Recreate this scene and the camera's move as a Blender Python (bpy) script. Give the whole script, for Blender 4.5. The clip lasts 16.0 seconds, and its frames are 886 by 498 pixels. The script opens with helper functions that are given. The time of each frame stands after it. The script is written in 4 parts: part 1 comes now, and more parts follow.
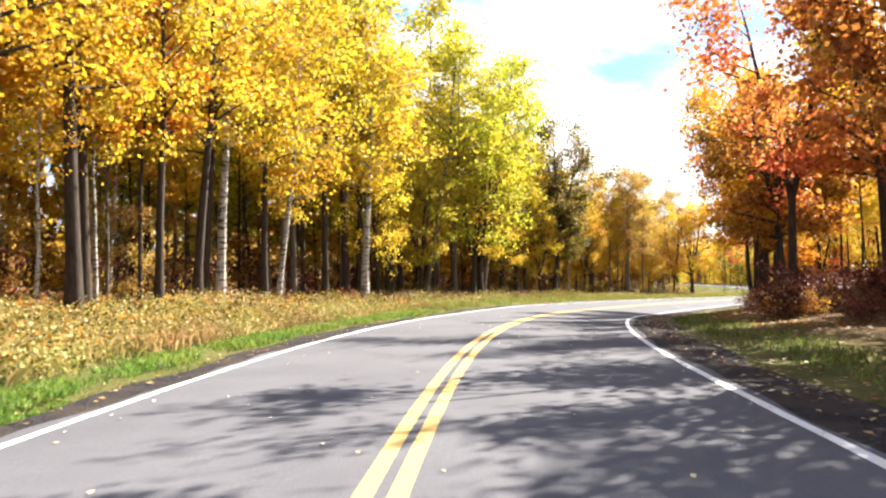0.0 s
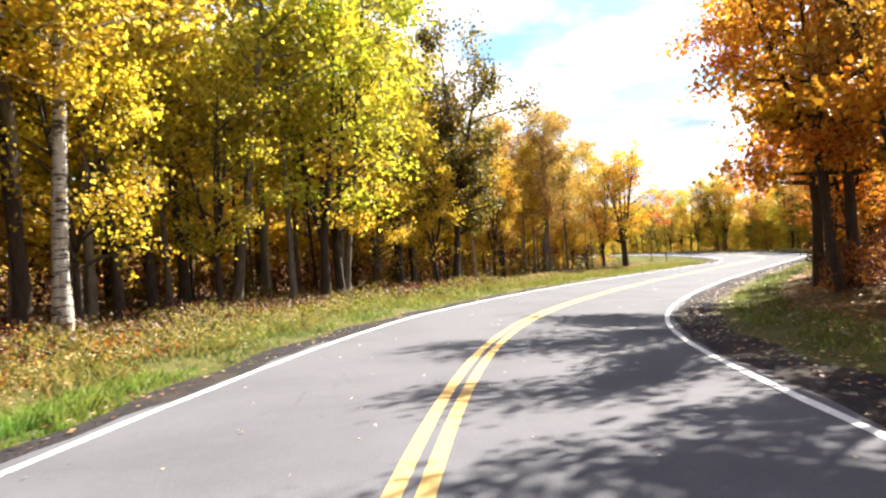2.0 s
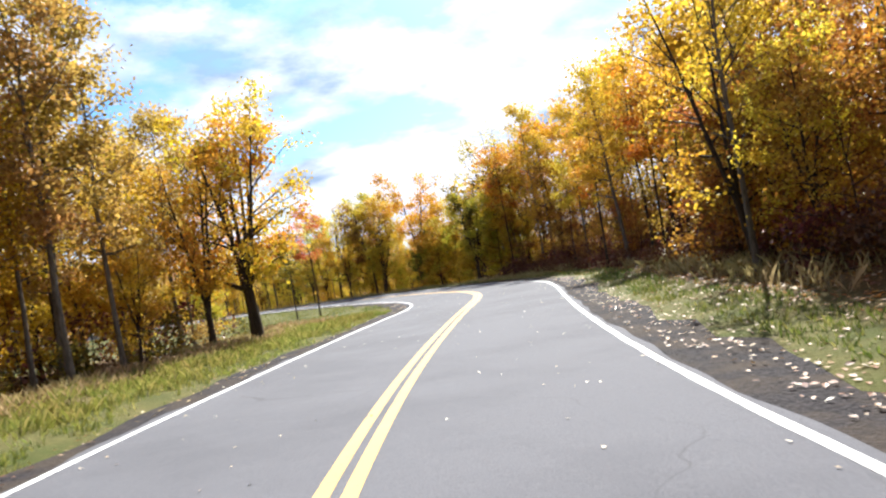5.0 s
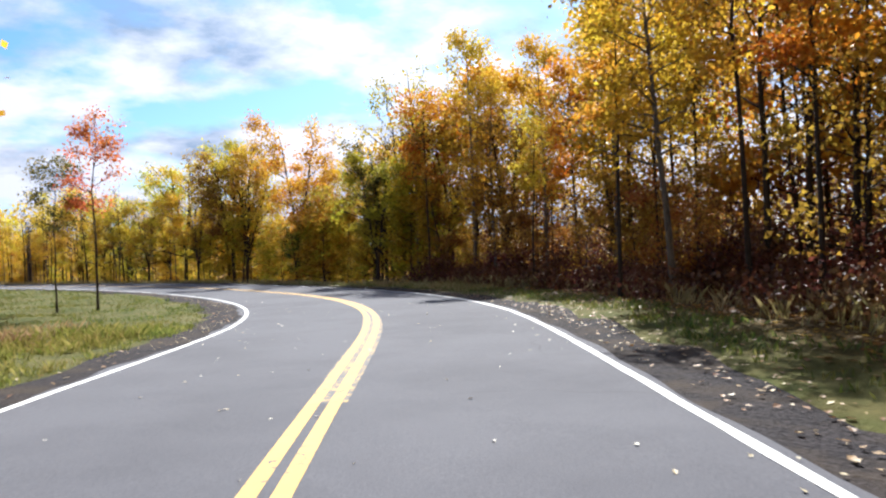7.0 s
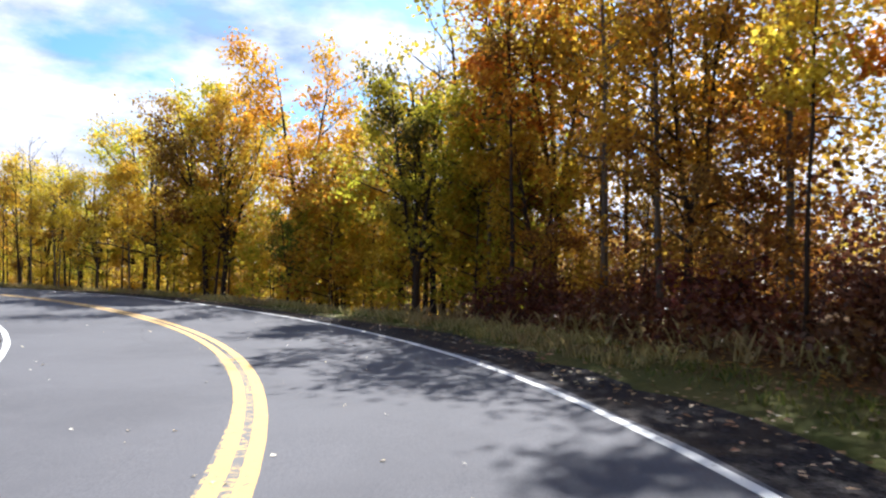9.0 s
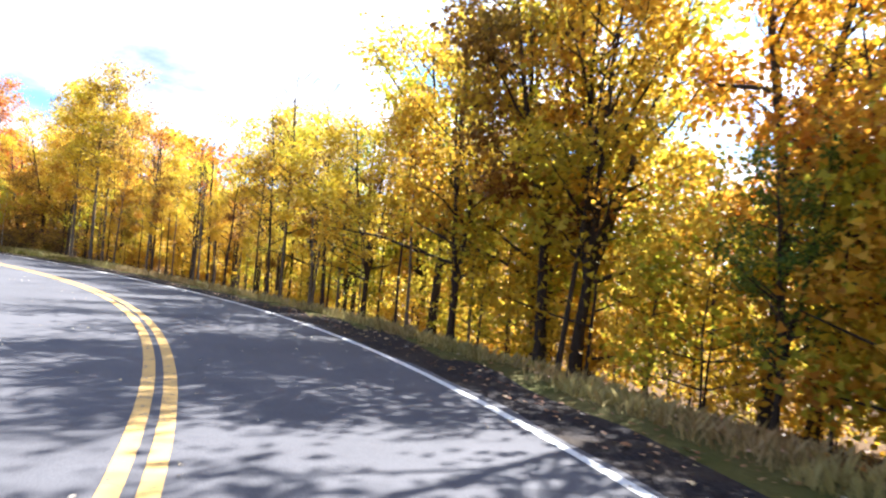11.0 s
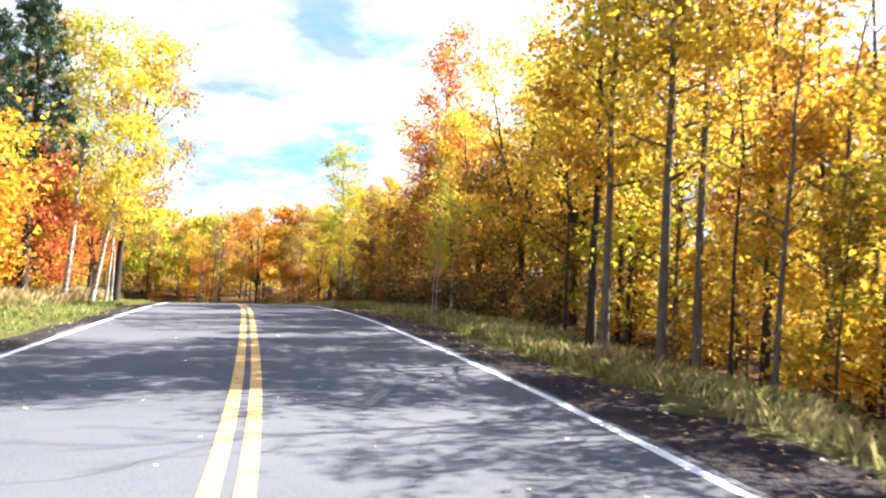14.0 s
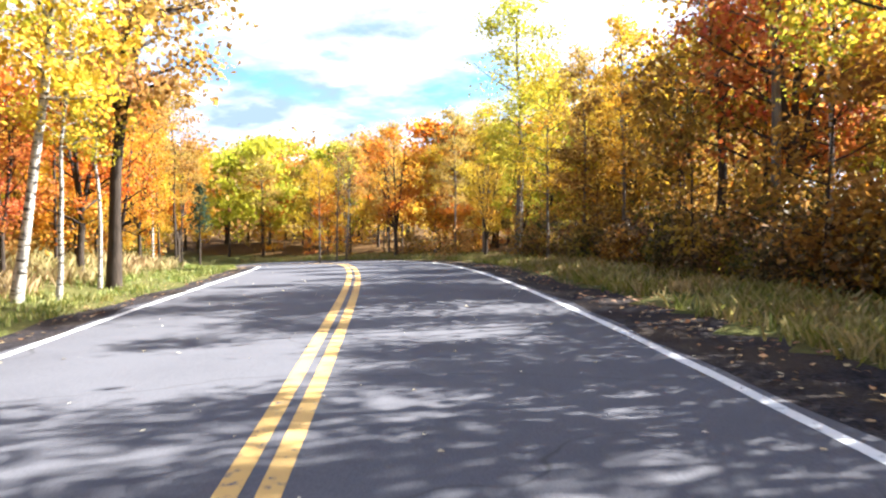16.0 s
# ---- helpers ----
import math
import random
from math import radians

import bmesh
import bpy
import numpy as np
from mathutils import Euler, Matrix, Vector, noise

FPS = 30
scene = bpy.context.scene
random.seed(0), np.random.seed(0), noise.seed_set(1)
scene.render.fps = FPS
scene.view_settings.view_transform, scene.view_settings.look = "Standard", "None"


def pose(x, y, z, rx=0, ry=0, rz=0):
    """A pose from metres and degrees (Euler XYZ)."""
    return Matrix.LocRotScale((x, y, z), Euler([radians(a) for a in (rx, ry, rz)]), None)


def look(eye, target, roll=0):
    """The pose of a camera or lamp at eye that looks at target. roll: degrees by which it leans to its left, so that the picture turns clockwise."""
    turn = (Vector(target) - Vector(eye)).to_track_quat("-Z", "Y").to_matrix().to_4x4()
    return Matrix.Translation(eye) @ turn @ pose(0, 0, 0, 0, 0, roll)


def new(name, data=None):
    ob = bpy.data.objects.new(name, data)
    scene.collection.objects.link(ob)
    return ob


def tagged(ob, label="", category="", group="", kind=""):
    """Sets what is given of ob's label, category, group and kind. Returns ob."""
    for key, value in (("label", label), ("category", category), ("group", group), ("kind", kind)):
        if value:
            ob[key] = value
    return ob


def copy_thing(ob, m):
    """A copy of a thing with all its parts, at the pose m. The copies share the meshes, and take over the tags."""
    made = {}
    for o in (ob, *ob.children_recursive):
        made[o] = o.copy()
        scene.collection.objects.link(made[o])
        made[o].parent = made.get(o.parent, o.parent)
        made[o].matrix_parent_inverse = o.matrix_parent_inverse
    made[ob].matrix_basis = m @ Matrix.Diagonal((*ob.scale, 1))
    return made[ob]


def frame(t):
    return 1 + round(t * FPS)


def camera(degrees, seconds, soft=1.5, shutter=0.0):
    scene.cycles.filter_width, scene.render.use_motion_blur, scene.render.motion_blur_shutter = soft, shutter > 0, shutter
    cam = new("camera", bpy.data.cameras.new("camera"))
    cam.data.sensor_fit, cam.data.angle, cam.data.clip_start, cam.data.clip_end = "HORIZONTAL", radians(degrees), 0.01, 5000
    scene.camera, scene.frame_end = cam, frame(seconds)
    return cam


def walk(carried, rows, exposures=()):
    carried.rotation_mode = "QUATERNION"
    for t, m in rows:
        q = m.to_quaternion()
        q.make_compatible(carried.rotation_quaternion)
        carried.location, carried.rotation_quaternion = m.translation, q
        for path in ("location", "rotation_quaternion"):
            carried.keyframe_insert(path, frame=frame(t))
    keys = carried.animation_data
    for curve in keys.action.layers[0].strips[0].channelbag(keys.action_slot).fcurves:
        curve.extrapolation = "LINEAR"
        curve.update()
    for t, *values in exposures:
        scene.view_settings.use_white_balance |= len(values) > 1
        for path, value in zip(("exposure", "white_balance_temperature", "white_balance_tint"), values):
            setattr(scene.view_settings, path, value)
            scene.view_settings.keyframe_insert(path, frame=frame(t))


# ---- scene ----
cam = camera(58.82, 16.0, soft=2.3, shutter=0.11)
PATH = [
    (0.0, pose(0.660, -0.004, 1.392, 91.45, 0.18, 2.59)),
    (0.5, pose(0.680, 4.948, 1.400, 91.74, 1.15, 1.04)),
    (1.0, pose(0.841, 9.900, 1.341, 91.10, 2.43, -1.27)),
    (1.5, pose(1.168, 14.935, 1.299, 90.31, 3.39, -3.70)),
    (2.0, pose(1.755, 20.164, 1.224, 90.03, 4.09, -5.78)),
    (2.5, pose(2.629, 25.493, 1.086, 90.05, 5.05, -9.61)),
    (3.0, pose(3.765, 30.766, 0.979, 90.15, 6.23, -13.53)),
    (3.5, pose(5.226, 35.874, 0.841, 90.80, 8.42, -19.61)),
    (4.0, pose(7.046, 40.751, 0.629, 91.34, 8.85, -25.34)),
    (4.5, pose(9.232, 45.352, 0.507, 91.52, 8.55, -29.53)),
    (5.0, pose(11.760, 49.654, 0.482, 90.91, 10.02, -32.72)),
    (5.2, pose(12.778, 51.322, 0.428, 91.06, 10.09, -33.78)),
    (5.5, pose(14.325, 53.752, 0.370, 90.91, 8.70, -34.87)),
    (6.0, pose(16.988, 57.682, 0.315, 90.63, 6.38, -36.66)),
    (6.5, pose(19.763, 61.521, 0.264, 90.32, 4.21, -38.44)),
    (7.0, pose(22.633, 65.310, 0.215, 89.98, 2.24, -40.16)),
    (7.3, pose(24.403, 67.570, 0.222, 89.74, 1.18, -41.12)),
    (7.5, pose(25.612, 69.077, 0.227, 89.14, 1.44, -40.61)),
    (8.0, pose(28.648, 72.845, 0.172, 89.96, 2.89, -41.48)),
    (8.2, pose(29.847, 74.357, 0.121, 90.39, 2.68, -42.43)),
    (8.6, pose(32.181, 77.426, 0.082, 90.65, 1.29, -39.21)),
    (9.0, pose(34.388, 80.617, 0.034, 90.89, -0.11, -35.64)),
    (9.5, pose(36.826, 84.840, -0.021, 91.16, -1.85, -30.72)),
    (10.0, pose(38.740, 89.414, -0.053, 91.43, -3.51, -25.43)),
    (10.3, pose(39.573, 92.322, 0.022, 91.59, -4.42, -22.13)),
    (10.5, pose(39.988, 94.338, 0.024, 91.49, -4.12, -19.09)),
    (11.0, pose(40.505, 99.532, -0.010, 91.71, -4.94, -12.56)),
    (11.5, pose(40.362, 104.843, -0.010, 92.38, -4.98, -6.94)),
    (12.0, pose(39.648, 110.308, 0.059, 92.24, -4.63, -1.26)),
    (12.5, pose(38.459, 115.665, 0.165, 91.19, -3.40, 5.16)),
    (13.0, pose(36.706, 120.761, 0.168, 92.65, -3.05, 10.66)),
    (13.5, pose(34.616, 125.550, 0.172, 92.77, -3.41, 14.67)),
    (14.0, pose(32.313, 130.101, 0.208, 92.26, -2.85, 19.70)),
    (14.5, pose(29.989, 134.449, 0.228, 92.28, -0.85, 22.45)),
    (15.0, pose(27.526, 138.488, 0.295, 93.95, -0.34, 27.50)),
    (15.5, pose(25.092, 142.351, 0.326, 88.14, -0.32, 29.72)),
    (16.0, pose(22.684, 146.042, 0.319, 87.05, 0.14, 30.33)),
]
walk(cam, PATH, exposures=[(0.0, 2.44, 7000, 12), (2.5, 2.3, 6900, 12), (4.0, 1.92, 6450, 10), (5.2, 1.82, 6350, 11), (7.3, 1.47, 6150, 12), (8.2, 1.4, 6150, 12), (10.3, 2.48, 6200, 13), (13.0, 2.68, 6250, 13), (16.0, 2.74, 6300, 12)])

# ---- light ----
SUN_AZ, SUN_EL = -45.0, 39.0  # degrees left of +y, and above the horizon
world = bpy.data.worlds.new("sky")
scene.world = world
world.use_nodes = True
wn, wl = world.node_tree.nodes, world.node_tree.links
wn.clear()
w_out, w_bg = wn.new("ShaderNodeOutputWorld"), wn.new("ShaderNodeBackground")
w_sky = wn.new("ShaderNodeTexSky")
w_sky.sky_type, w_sky.sun_disc = "NISHITA", False
w_sky.sun_elevation, w_sky.sun_rotation = radians(SUN_EL), radians(-SUN_AZ)
w_co, w_sep, w_add = wn.new("ShaderNodeTexCoord"), wn.new("ShaderNodeSeparateXYZ"), wn.new("ShaderNodeMath")
w_dx, w_dy, w_com = wn.new("ShaderNodeMath"), wn.new("ShaderNodeMath"), wn.new("ShaderNodeCombineXYZ")
w_noise, w_ramp, w_mix = wn.new("ShaderNodeTexNoise"), wn.new("ShaderNodeValToRGB"), wn.new("ShaderNodeMix")
w_grey, w_tone = wn.new("ShaderNodeTexNoise"), wn.new("ShaderNodeValToRGB")
w_add.operation, w_dx.operation, w_dy.operation = "ADD", "DIVIDE", "DIVIDE"
w_add.inputs[1].default_value = 0.2
wl.new(w_co.outputs["Generated"], w_sep.inputs[0])
wl.new(w_sep.outputs["Z"], w_add.inputs[0])
wl.new(w_sep.outputs["X"], w_dx.inputs[0])
wl.new(w_sep.outputs["Y"], w_dy.inputs[0])
wl.new(w_add.outputs[0], w_dx.inputs[1])
wl.new(w_add.outputs[0], w_dy.inputs[1])
wl.new(w_dx.outputs[0], w_com.inputs["X"])
wl.new(w_dy.outputs[0], w_com.inputs["Y"])
w_com.inputs["Z"].default_value = 3.7
for node, scale, detail in ((w_noise, 1.5, 9.0), (w_grey, 1.8, 8.0)):
    node.inputs["Scale"].default_value, node.inputs["Detail"].default_value, node.inputs["Roughness"].default_value = scale, detail, 0.57
    wl.new(w_com.outputs[0], node.inputs["Vector"])
w_ramp.color_ramp.elements[0].position, w_ramp.color_ramp.elements[1].position = 0.365, 0.49
w_tone.color_ramp.elements[0].position, w_tone.color_ramp.elements[0].color = 0.37, (3.6, 4.9, 6.8, 1)
w_tone.color_ramp.elements[1].position, w_tone.color_ramp.elements[1].color = 0.54, (10.6, 11.0, 12.4, 1)
w_mix.data_type = "RGBA"
w_thin, w_cover = wn.new("ShaderNodeMath"), wn.new("ShaderNodeMath")
w_thin.operation, w_cover.operation = "MULTIPLY_ADD", "ADD"
w_thin.inputs[1].default_value, w_thin.inputs[2].default_value = -0.18, 0.035  # heaps overlap towards the horizon and part overhead
wl.new(w_sep.outputs["Z"], w_thin.inputs[0])
wl.new(w_thin.outputs[0], w_cover.inputs[0])
wl.new(w_noise.outputs["Fac"], w_cover.inputs[1])
wl.new(w_cover.outputs[0], w_ramp.inputs[0])
wl.new(w_grey.outputs["Fac"], w_tone.inputs[0])
wl.new(w_ramp.outputs[0], w_mix.inputs["Factor"])
w_blue = wn.new("ShaderNodeHueSaturation")
w_blue.inputs["Saturation"].default_value, w_blue.inputs["Value"].default_value = 1.25, 1.7
w_blue.inputs["Hue"].default_value = 0.495
wl.new(w_sky.outputs[0], w_blue.inputs["Color"])
w_clear = wn.new("ShaderNodeMix")  # clear air, deeper blue between the clouds
w_clear.data_type, w_clear.blend_type = "RGBA", "MULTIPLY"
w_clear.inputs["Factor"].default_value, w_clear.inputs["B"].default_value = 1.0, (0.62, 0.92, 1.22, 1)
wl.new(w_blue.outputs[0], w_clear.inputs["A"])
wl.new(w_clear.outputs["Result"], w_mix.inputs["A"])
# clouds shine more the nearer they stand to the sun
w_dot, w_pow, w_gain, w_lit = wn.new("ShaderNodeVectorMath"), wn.new("ShaderNodeMath"), wn.new("ShaderNodeMath"), wn.new("ShaderNodeVectorMath")
w_dot.operation, w_pow.operation, w_gain.operation, w_lit.operation = "DOT_PRODUCT", "POWER", "MULTIPLY_ADD", "SCALE"
w_dot.inputs[1].default_value = (-math.sin(radians(SUN_AZ)) * math.cos(radians(SUN_EL)), math.cos(radians(SUN_AZ)) * math.cos(radians(SUN_EL)), math.sin(radians(SUN_EL)))
w_pow.inputs[1].default_value, w_pow.use_clamp = 4.0, True
w_gain.inputs[1].default_value, w_gain.inputs[2].default_value = 1.0, 1.0
wl.new(w_co.outputs["Generated"], w_dot.inputs[0])
wl.new(w_dot.outputs["Value"], w_pow.inputs[0])
wl.new(w_pow.outputs[0], w_gain.inputs[0])
wl.new(w_tone.outputs[0], w_lit.inputs[0])
wl.new(w_gain.outputs[0], w_lit.inputs["Scale"])
wl.new(w_lit.outputs[0], w_mix.inputs["B"])
wl.new(w_mix.outputs["Result"], w_bg.inputs["Color"])
wl.new(w_bg.outputs[0], w_out.inputs[0])
w_bg.inputs["Strength"].default_value = 0.0255

sun = new("sun", bpy.data.lights.new("sun", "SUN"))
sun.data.energy, sun.data.angle, sun.data.color = 4.8, radians(0.55), (1.0, 0.975, 0.885)
SUN_DIR = Vector((-math.sin(radians(SUN_AZ)) * math.cos(radians(SUN_EL)), math.cos(radians(SUN_AZ)) * math.cos(radians(SUN_EL)), math.sin(radians(SUN_EL))))
sun.matrix_world = look(SUN_DIR * 200, (0, 0, 0))


# ---- materials ----
def shader(name):
    mat = bpy.data.materials.new(name)
    mat.use_nodes = True
    nodes, links = mat.node_tree.nodes, mat.node_tree.links
    return mat, nodes, links, nodes["Principled BSDF"]


def grain(nodes, links, scale, detail=5.0, rough=0.6, coord="Object", stretch=None):
    """A noise over the object's own metres."""
    co, tex = nodes.new("ShaderNodeTexCoord"), nodes.new("ShaderNodeTexNoise")
    tex.inputs["Scale"].default_value, tex.inputs["Detail"].default_value, tex.inputs["Roughness"].default_value = scale, detail, rough
    if stretch:
        mp = nodes.new("ShaderNodeMapping")
        mp.inputs["Scale"].default_value = stretch
        links.new(co.outputs[coord], mp.inputs[0])
        links.new(mp.outputs[0], tex.inputs["Vector"])
    else:
        links.new(co.outputs[coord], tex.inputs["Vector"])
    return tex.outputs["Fac"]


def ramp(nodes, links, source, stops):
    node = nodes.new("ShaderNodeValToRGB")
    for i, (at, colour) in enumerate(stops):
        el = node.color_ramp.elements[i] if i < 2 else node.color_ramp.elements.new(at)
        el.position, el.color = at, (*colour, 1)
    links.new(source, node.inputs[0])
    return node.outputs[0]


def mixed(nodes, links, a, b, fac, blend="MIX"):
    node = nodes.new("ShaderNodeMix")
    node.data_type, node.blend_type = "RGBA", blend
    for key, value in (("Factor", fac), ("A", a), ("B", b)):
        if isinstance(value, (int, float)):
            node.inputs[key].default_value = value
        elif isinstance(value, tuple):
            node.inputs[key].default_value = (*value, 1)
        else:
            links.new(value, node.inputs[key])
    return node.outputs["Result"]


def bump(nodes, links, bsdf, height, strength, distance):
    node = nodes.new("ShaderNodeBump")
    node.inputs["Strength"].default_value, node.inputs["Distance"].default_value = strength, distance
    links.new(height, node.inputs["Height"])
    links.new(node.outputs[0], bsdf.inputs["Normal"])


def leaf_material(name, dark, mid, light, shift=0.015, glow=0.54):
    """Leaves: each its own tone, each tree its own cast, and light comes through them."""
    mat, n, l, bsdf = shader(name)
    geo, info = n.new("ShaderNodeNewGeometry"), n.new("ShaderNodeObjectInfo")
    tone = ramp(n, l, geo.outputs["Random Per Island"], [(0.0, dark), (1.0, light), (0.5, mid)])
    hue, val = n.new("ShaderNodeMapRange"), n.new("ShaderNodeMapRange")
    hue.inputs["To Min"].default_value, hue.inputs["To Max"].default_value = 0.5 - shift, 0.5 + shift
    val.inputs["To Min"].default_value, val.inputs["To Max"].default_value = 0.70, 1.0
    cast = n.new("ShaderNodeHueSaturation")
    l.new(info.outputs["Random"], hue.inputs["Value"])
    l.new(grain(n, l, 0.5, 2.0), val.inputs["Value"])
    drift, both = n.new("ShaderNodeMapRange"), n.new("ShaderNodeMath")  # branches turn at their own pace
    drift.inputs["From Min"].default_value, drift.inputs["From Max"].default_value = 0.3, 0.7
    drift.inputs["To Min"].default_value, drift.inputs["To Max"].default_value = -1.6 * shift, 1.6 * shift
    l.new(grain(n, l, 0.33, 2.0), drift.inputs["Value"])
    l.new(hue.outputs[0], both.inputs[0])
    l.new(drift.outputs[0], both.inputs[1])
    l.new(both.outputs[0], cast.inputs["Hue"])
    l.new(val.outputs[0], cast.inputs["Value"])
    l.new(tone, cast.inputs["Color"])
    l.new(cast.outputs[0], bsdf.inputs["Base Color"])
    bsdf.inputs["Roughness"].default_value = 0.55
    bsdf.inputs["Specular IOR Level"].default_value = 0.25
    trans, mix = n.new("ShaderNodeBsdfTranslucent"), n.new("ShaderNodeMixShader")
    l.new(cast.outputs[0], trans.inputs["Color"])
    mix.inputs[0].default_value = glow
    l.new(bsdf.outputs[0], mix.inputs[1])
    l.new(trans.outputs[0], mix.inputs[2])
    l.new(mix.outputs[0], n["Material Output"].inputs["Surface"])
    return mat


LEAF = {
    "yellow": leaf_material("yellow_leaves", (0.50, 0.31, 0.025), (0.72, 0.51, 0.04), (0.82, 0.65, 0.09)),
    "gold": leaf_material("golden_leaves", (0.42, 0.23, 0.018), (0.64, 0.40, 0.03), (0.78, 0.54, 0.06)),
    "lime": leaf_material("yellow_green_leaves", (0.30, 0.28, 0.02), (0.50, 0.46, 0.04), (0.66, 0.58, 0.06)),
    "orange": leaf_material("orange_leaves", (0.46, 0.15, 0.015), (0.66, 0.27, 0.02), (0.78, 0.42, 0.05)),
    "red": leaf_material("red_leaves", (0.42, 0.09, 0.03), (0.64, 0.19, 0.05), (0.76, 0.34, 0.09)),
    "russet": leaf_material("russet_leaves", (0.22, 0.09, 0.02), (0.42, 0.19, 0.03), (0.58, 0.34, 0.05)),
    "tan": leaf_material("tan_leaves", (0.26, 0.15, 0.04), (0.46, 0.28, 0.06), (0.58, 0.38, 0.10)),
    "olive": leaf_material("olive_leaves", (0.045, 0.052, 0.012), (0.12, 0.105, 0.02), (0.36, 0.24, 0.03)),
    "bronze": leaf_material("bronze_leaves", (0.17, 0.085, 0.02), (0.34, 0.185, 0.03), (0.52, 0.32, 0.05), 0.015, 0.54),
    "green": leaf_material("green_leaves", (0.06, 0.11, 0.02), (0.13, 0.20, 0.03), (0.24, 0.28, 0.04)),
    "needle": leaf_material("pine_needles", (0.02, 0.05, 0.025), (0.04, 0.08, 0.035), (0.07, 0.11, 0.05), 0.01, 0.15),
    # red-brown brush, kept dark so its colour also carries shade under trees
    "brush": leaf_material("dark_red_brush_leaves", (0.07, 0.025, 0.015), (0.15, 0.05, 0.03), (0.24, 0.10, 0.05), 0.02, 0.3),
    "umber": leaf_material("dull_brown_leaves", (0.055, 0.045, 0.018), (0.13, 0.10, 0.04), (0.27, 0.19, 0.07), 0.02, 0.4),
    "bracken": leaf_material("dry_bracken", (0.20, 0.20, 0.05), (0.40, 0.29, 0.10), (0.56, 0.41, 0.18), 0.02, 0.3),
    "grass": leaf_material("verge_grass", (0.11, 0.14, 0.025), (0.22, 0.24, 0.05), (0.40, 0.36, 0.11), 0.02, 0.4),
    "straw": leaf_material("straw_grass", (0.24, 0.18, 0.08), (0.38, 0.29, 0.13), (0.50, 0.40, 0.20), 0.02, 0.35),
    "lawn": leaf_material("green_grass", (0.06, 0.10, 0.02), (0.14, 0.18, 0.035), (0.28, 0.27, 0.08), 0.02, 0.4),
    "fresh": leaf_material("fresh_green_grass", (0.10, 0.16, 0.02), (0.20, 0.28, 0.04), (0.36, 0.40, 0.09), 0.02, 0.4),
    "pale": leaf_material("pale_fallen_leaves", (0.45, 0.33, 0.15), (0.66, 0.56, 0.36), (0.85, 0.80, 0.68), 0.01, 0.1),
    "litter": leaf_material("fallen_leaves", (0.14, 0.065, 0.025), (0.34, 0.20, 0.07), (0.56, 0.44, 0.24), 0.02, 0.2),
}


def bark_material(name, dark, light, band=None):
    mat, n, l, bsdf = shader(name)
    rough = grain(n, l, 6.0, 6.0, 0.65, stretch=(3, 3, 0.5))
    col = ramp(n, l, rough, [(0.3, dark), (0.7, light)])
    if band:
        col = mixed(n, l, col, band, ramp(n, l, grain(n, l, 3.0, 4.0, 0.7, stretch=(1.0, 1.0, 5.0)), [(0.52, (0, 0, 0)), (0.58, (1, 1, 1))]))
    l.new(col, bsdf.inputs["Base Color"])
    bsdf.inputs["Roughness"].default_value = 0.9
    bsdf.inputs["Specular IOR Level"].default_value = 0.15
    bump(n, l, bsdf, rough, 0.8, 0.03)
    return mat


BARK = {
    "grey": bark_material("grey_bark", (0.05, 0.042, 0.034), (0.19, 0.16, 0.13)),
    "dark": bark_material("dark_bark", (0.02, 0.015, 0.012), (0.07, 0.052, 0.04)),
    "white": bark_material("white_birch_bark", (0.22, 0.20, 0.17), (0.56, 0.53, 0.48), (0.05, 0.04, 0.035)),
}

ASPHALT, n, l, bsdf = shader("worn_asphalt")
fine, broad = grain(n, l, 60.0, 8.0, 0.75), grain(n, l, 0.35, 5.0, 0.6)
stone = ramp(n, l, fine, [(0.3, (0.064, 0.0635, 0.074)), (0.7, (0.133, 0.133, 0.150))])
col = mixed(n, l, stone, (0.75, 0.75, 0.76), ramp(n, l, broad, [(0.42, (0.0, 0.0, 0.0)), (0.65, (0.75, 0.75, 0.75))]), "MULTIPLY")
cells = n.new("ShaderNodeTexVoronoi")
cells.feature = "DISTANCE_TO_EDGE"
cells.inputs["Scale"].default_value = 0.22
warp, wco, wsum = n.new("ShaderNodeTexNoise"), n.new("ShaderNodeTexCoord"), n.new("ShaderNodeVectorMath")
warp.inputs["Scale"].default_value = 0.8
l.new(wco.outputs["Object"], warp.inputs["Vector"])
l.new(wco.outputs["Object"], wsum.inputs[0])
l.new(warp.outputs["Color"], wsum.inputs[1])
l.new(wsum.outputs[0], cells.inputs["Vector"])
crack = ramp(n, l, cells.outputs["Distance"], [(0.0, (1, 1, 1)), (0.0035, (0, 0, 0))])
patchy = mixed(n, l, (0, 0, 0), crack, ramp(n, l, grain(n, l, 0.13, 2.0), [(0.5, (0, 0, 0)), (0.6, (0.8, 0.8, 0.8))]))
col = mixed(n, l, col, (0.05, 0.048, 0.05), patchy)
l.new(col, bsdf.inputs["Base Color"])
bsdf.inputs["Roughness"].default_value = 0.95
bsdf.inputs["Specular IOR Level"].default_value = 0.12
bump(n, l, bsdf, fine, 0.35, 0.004)


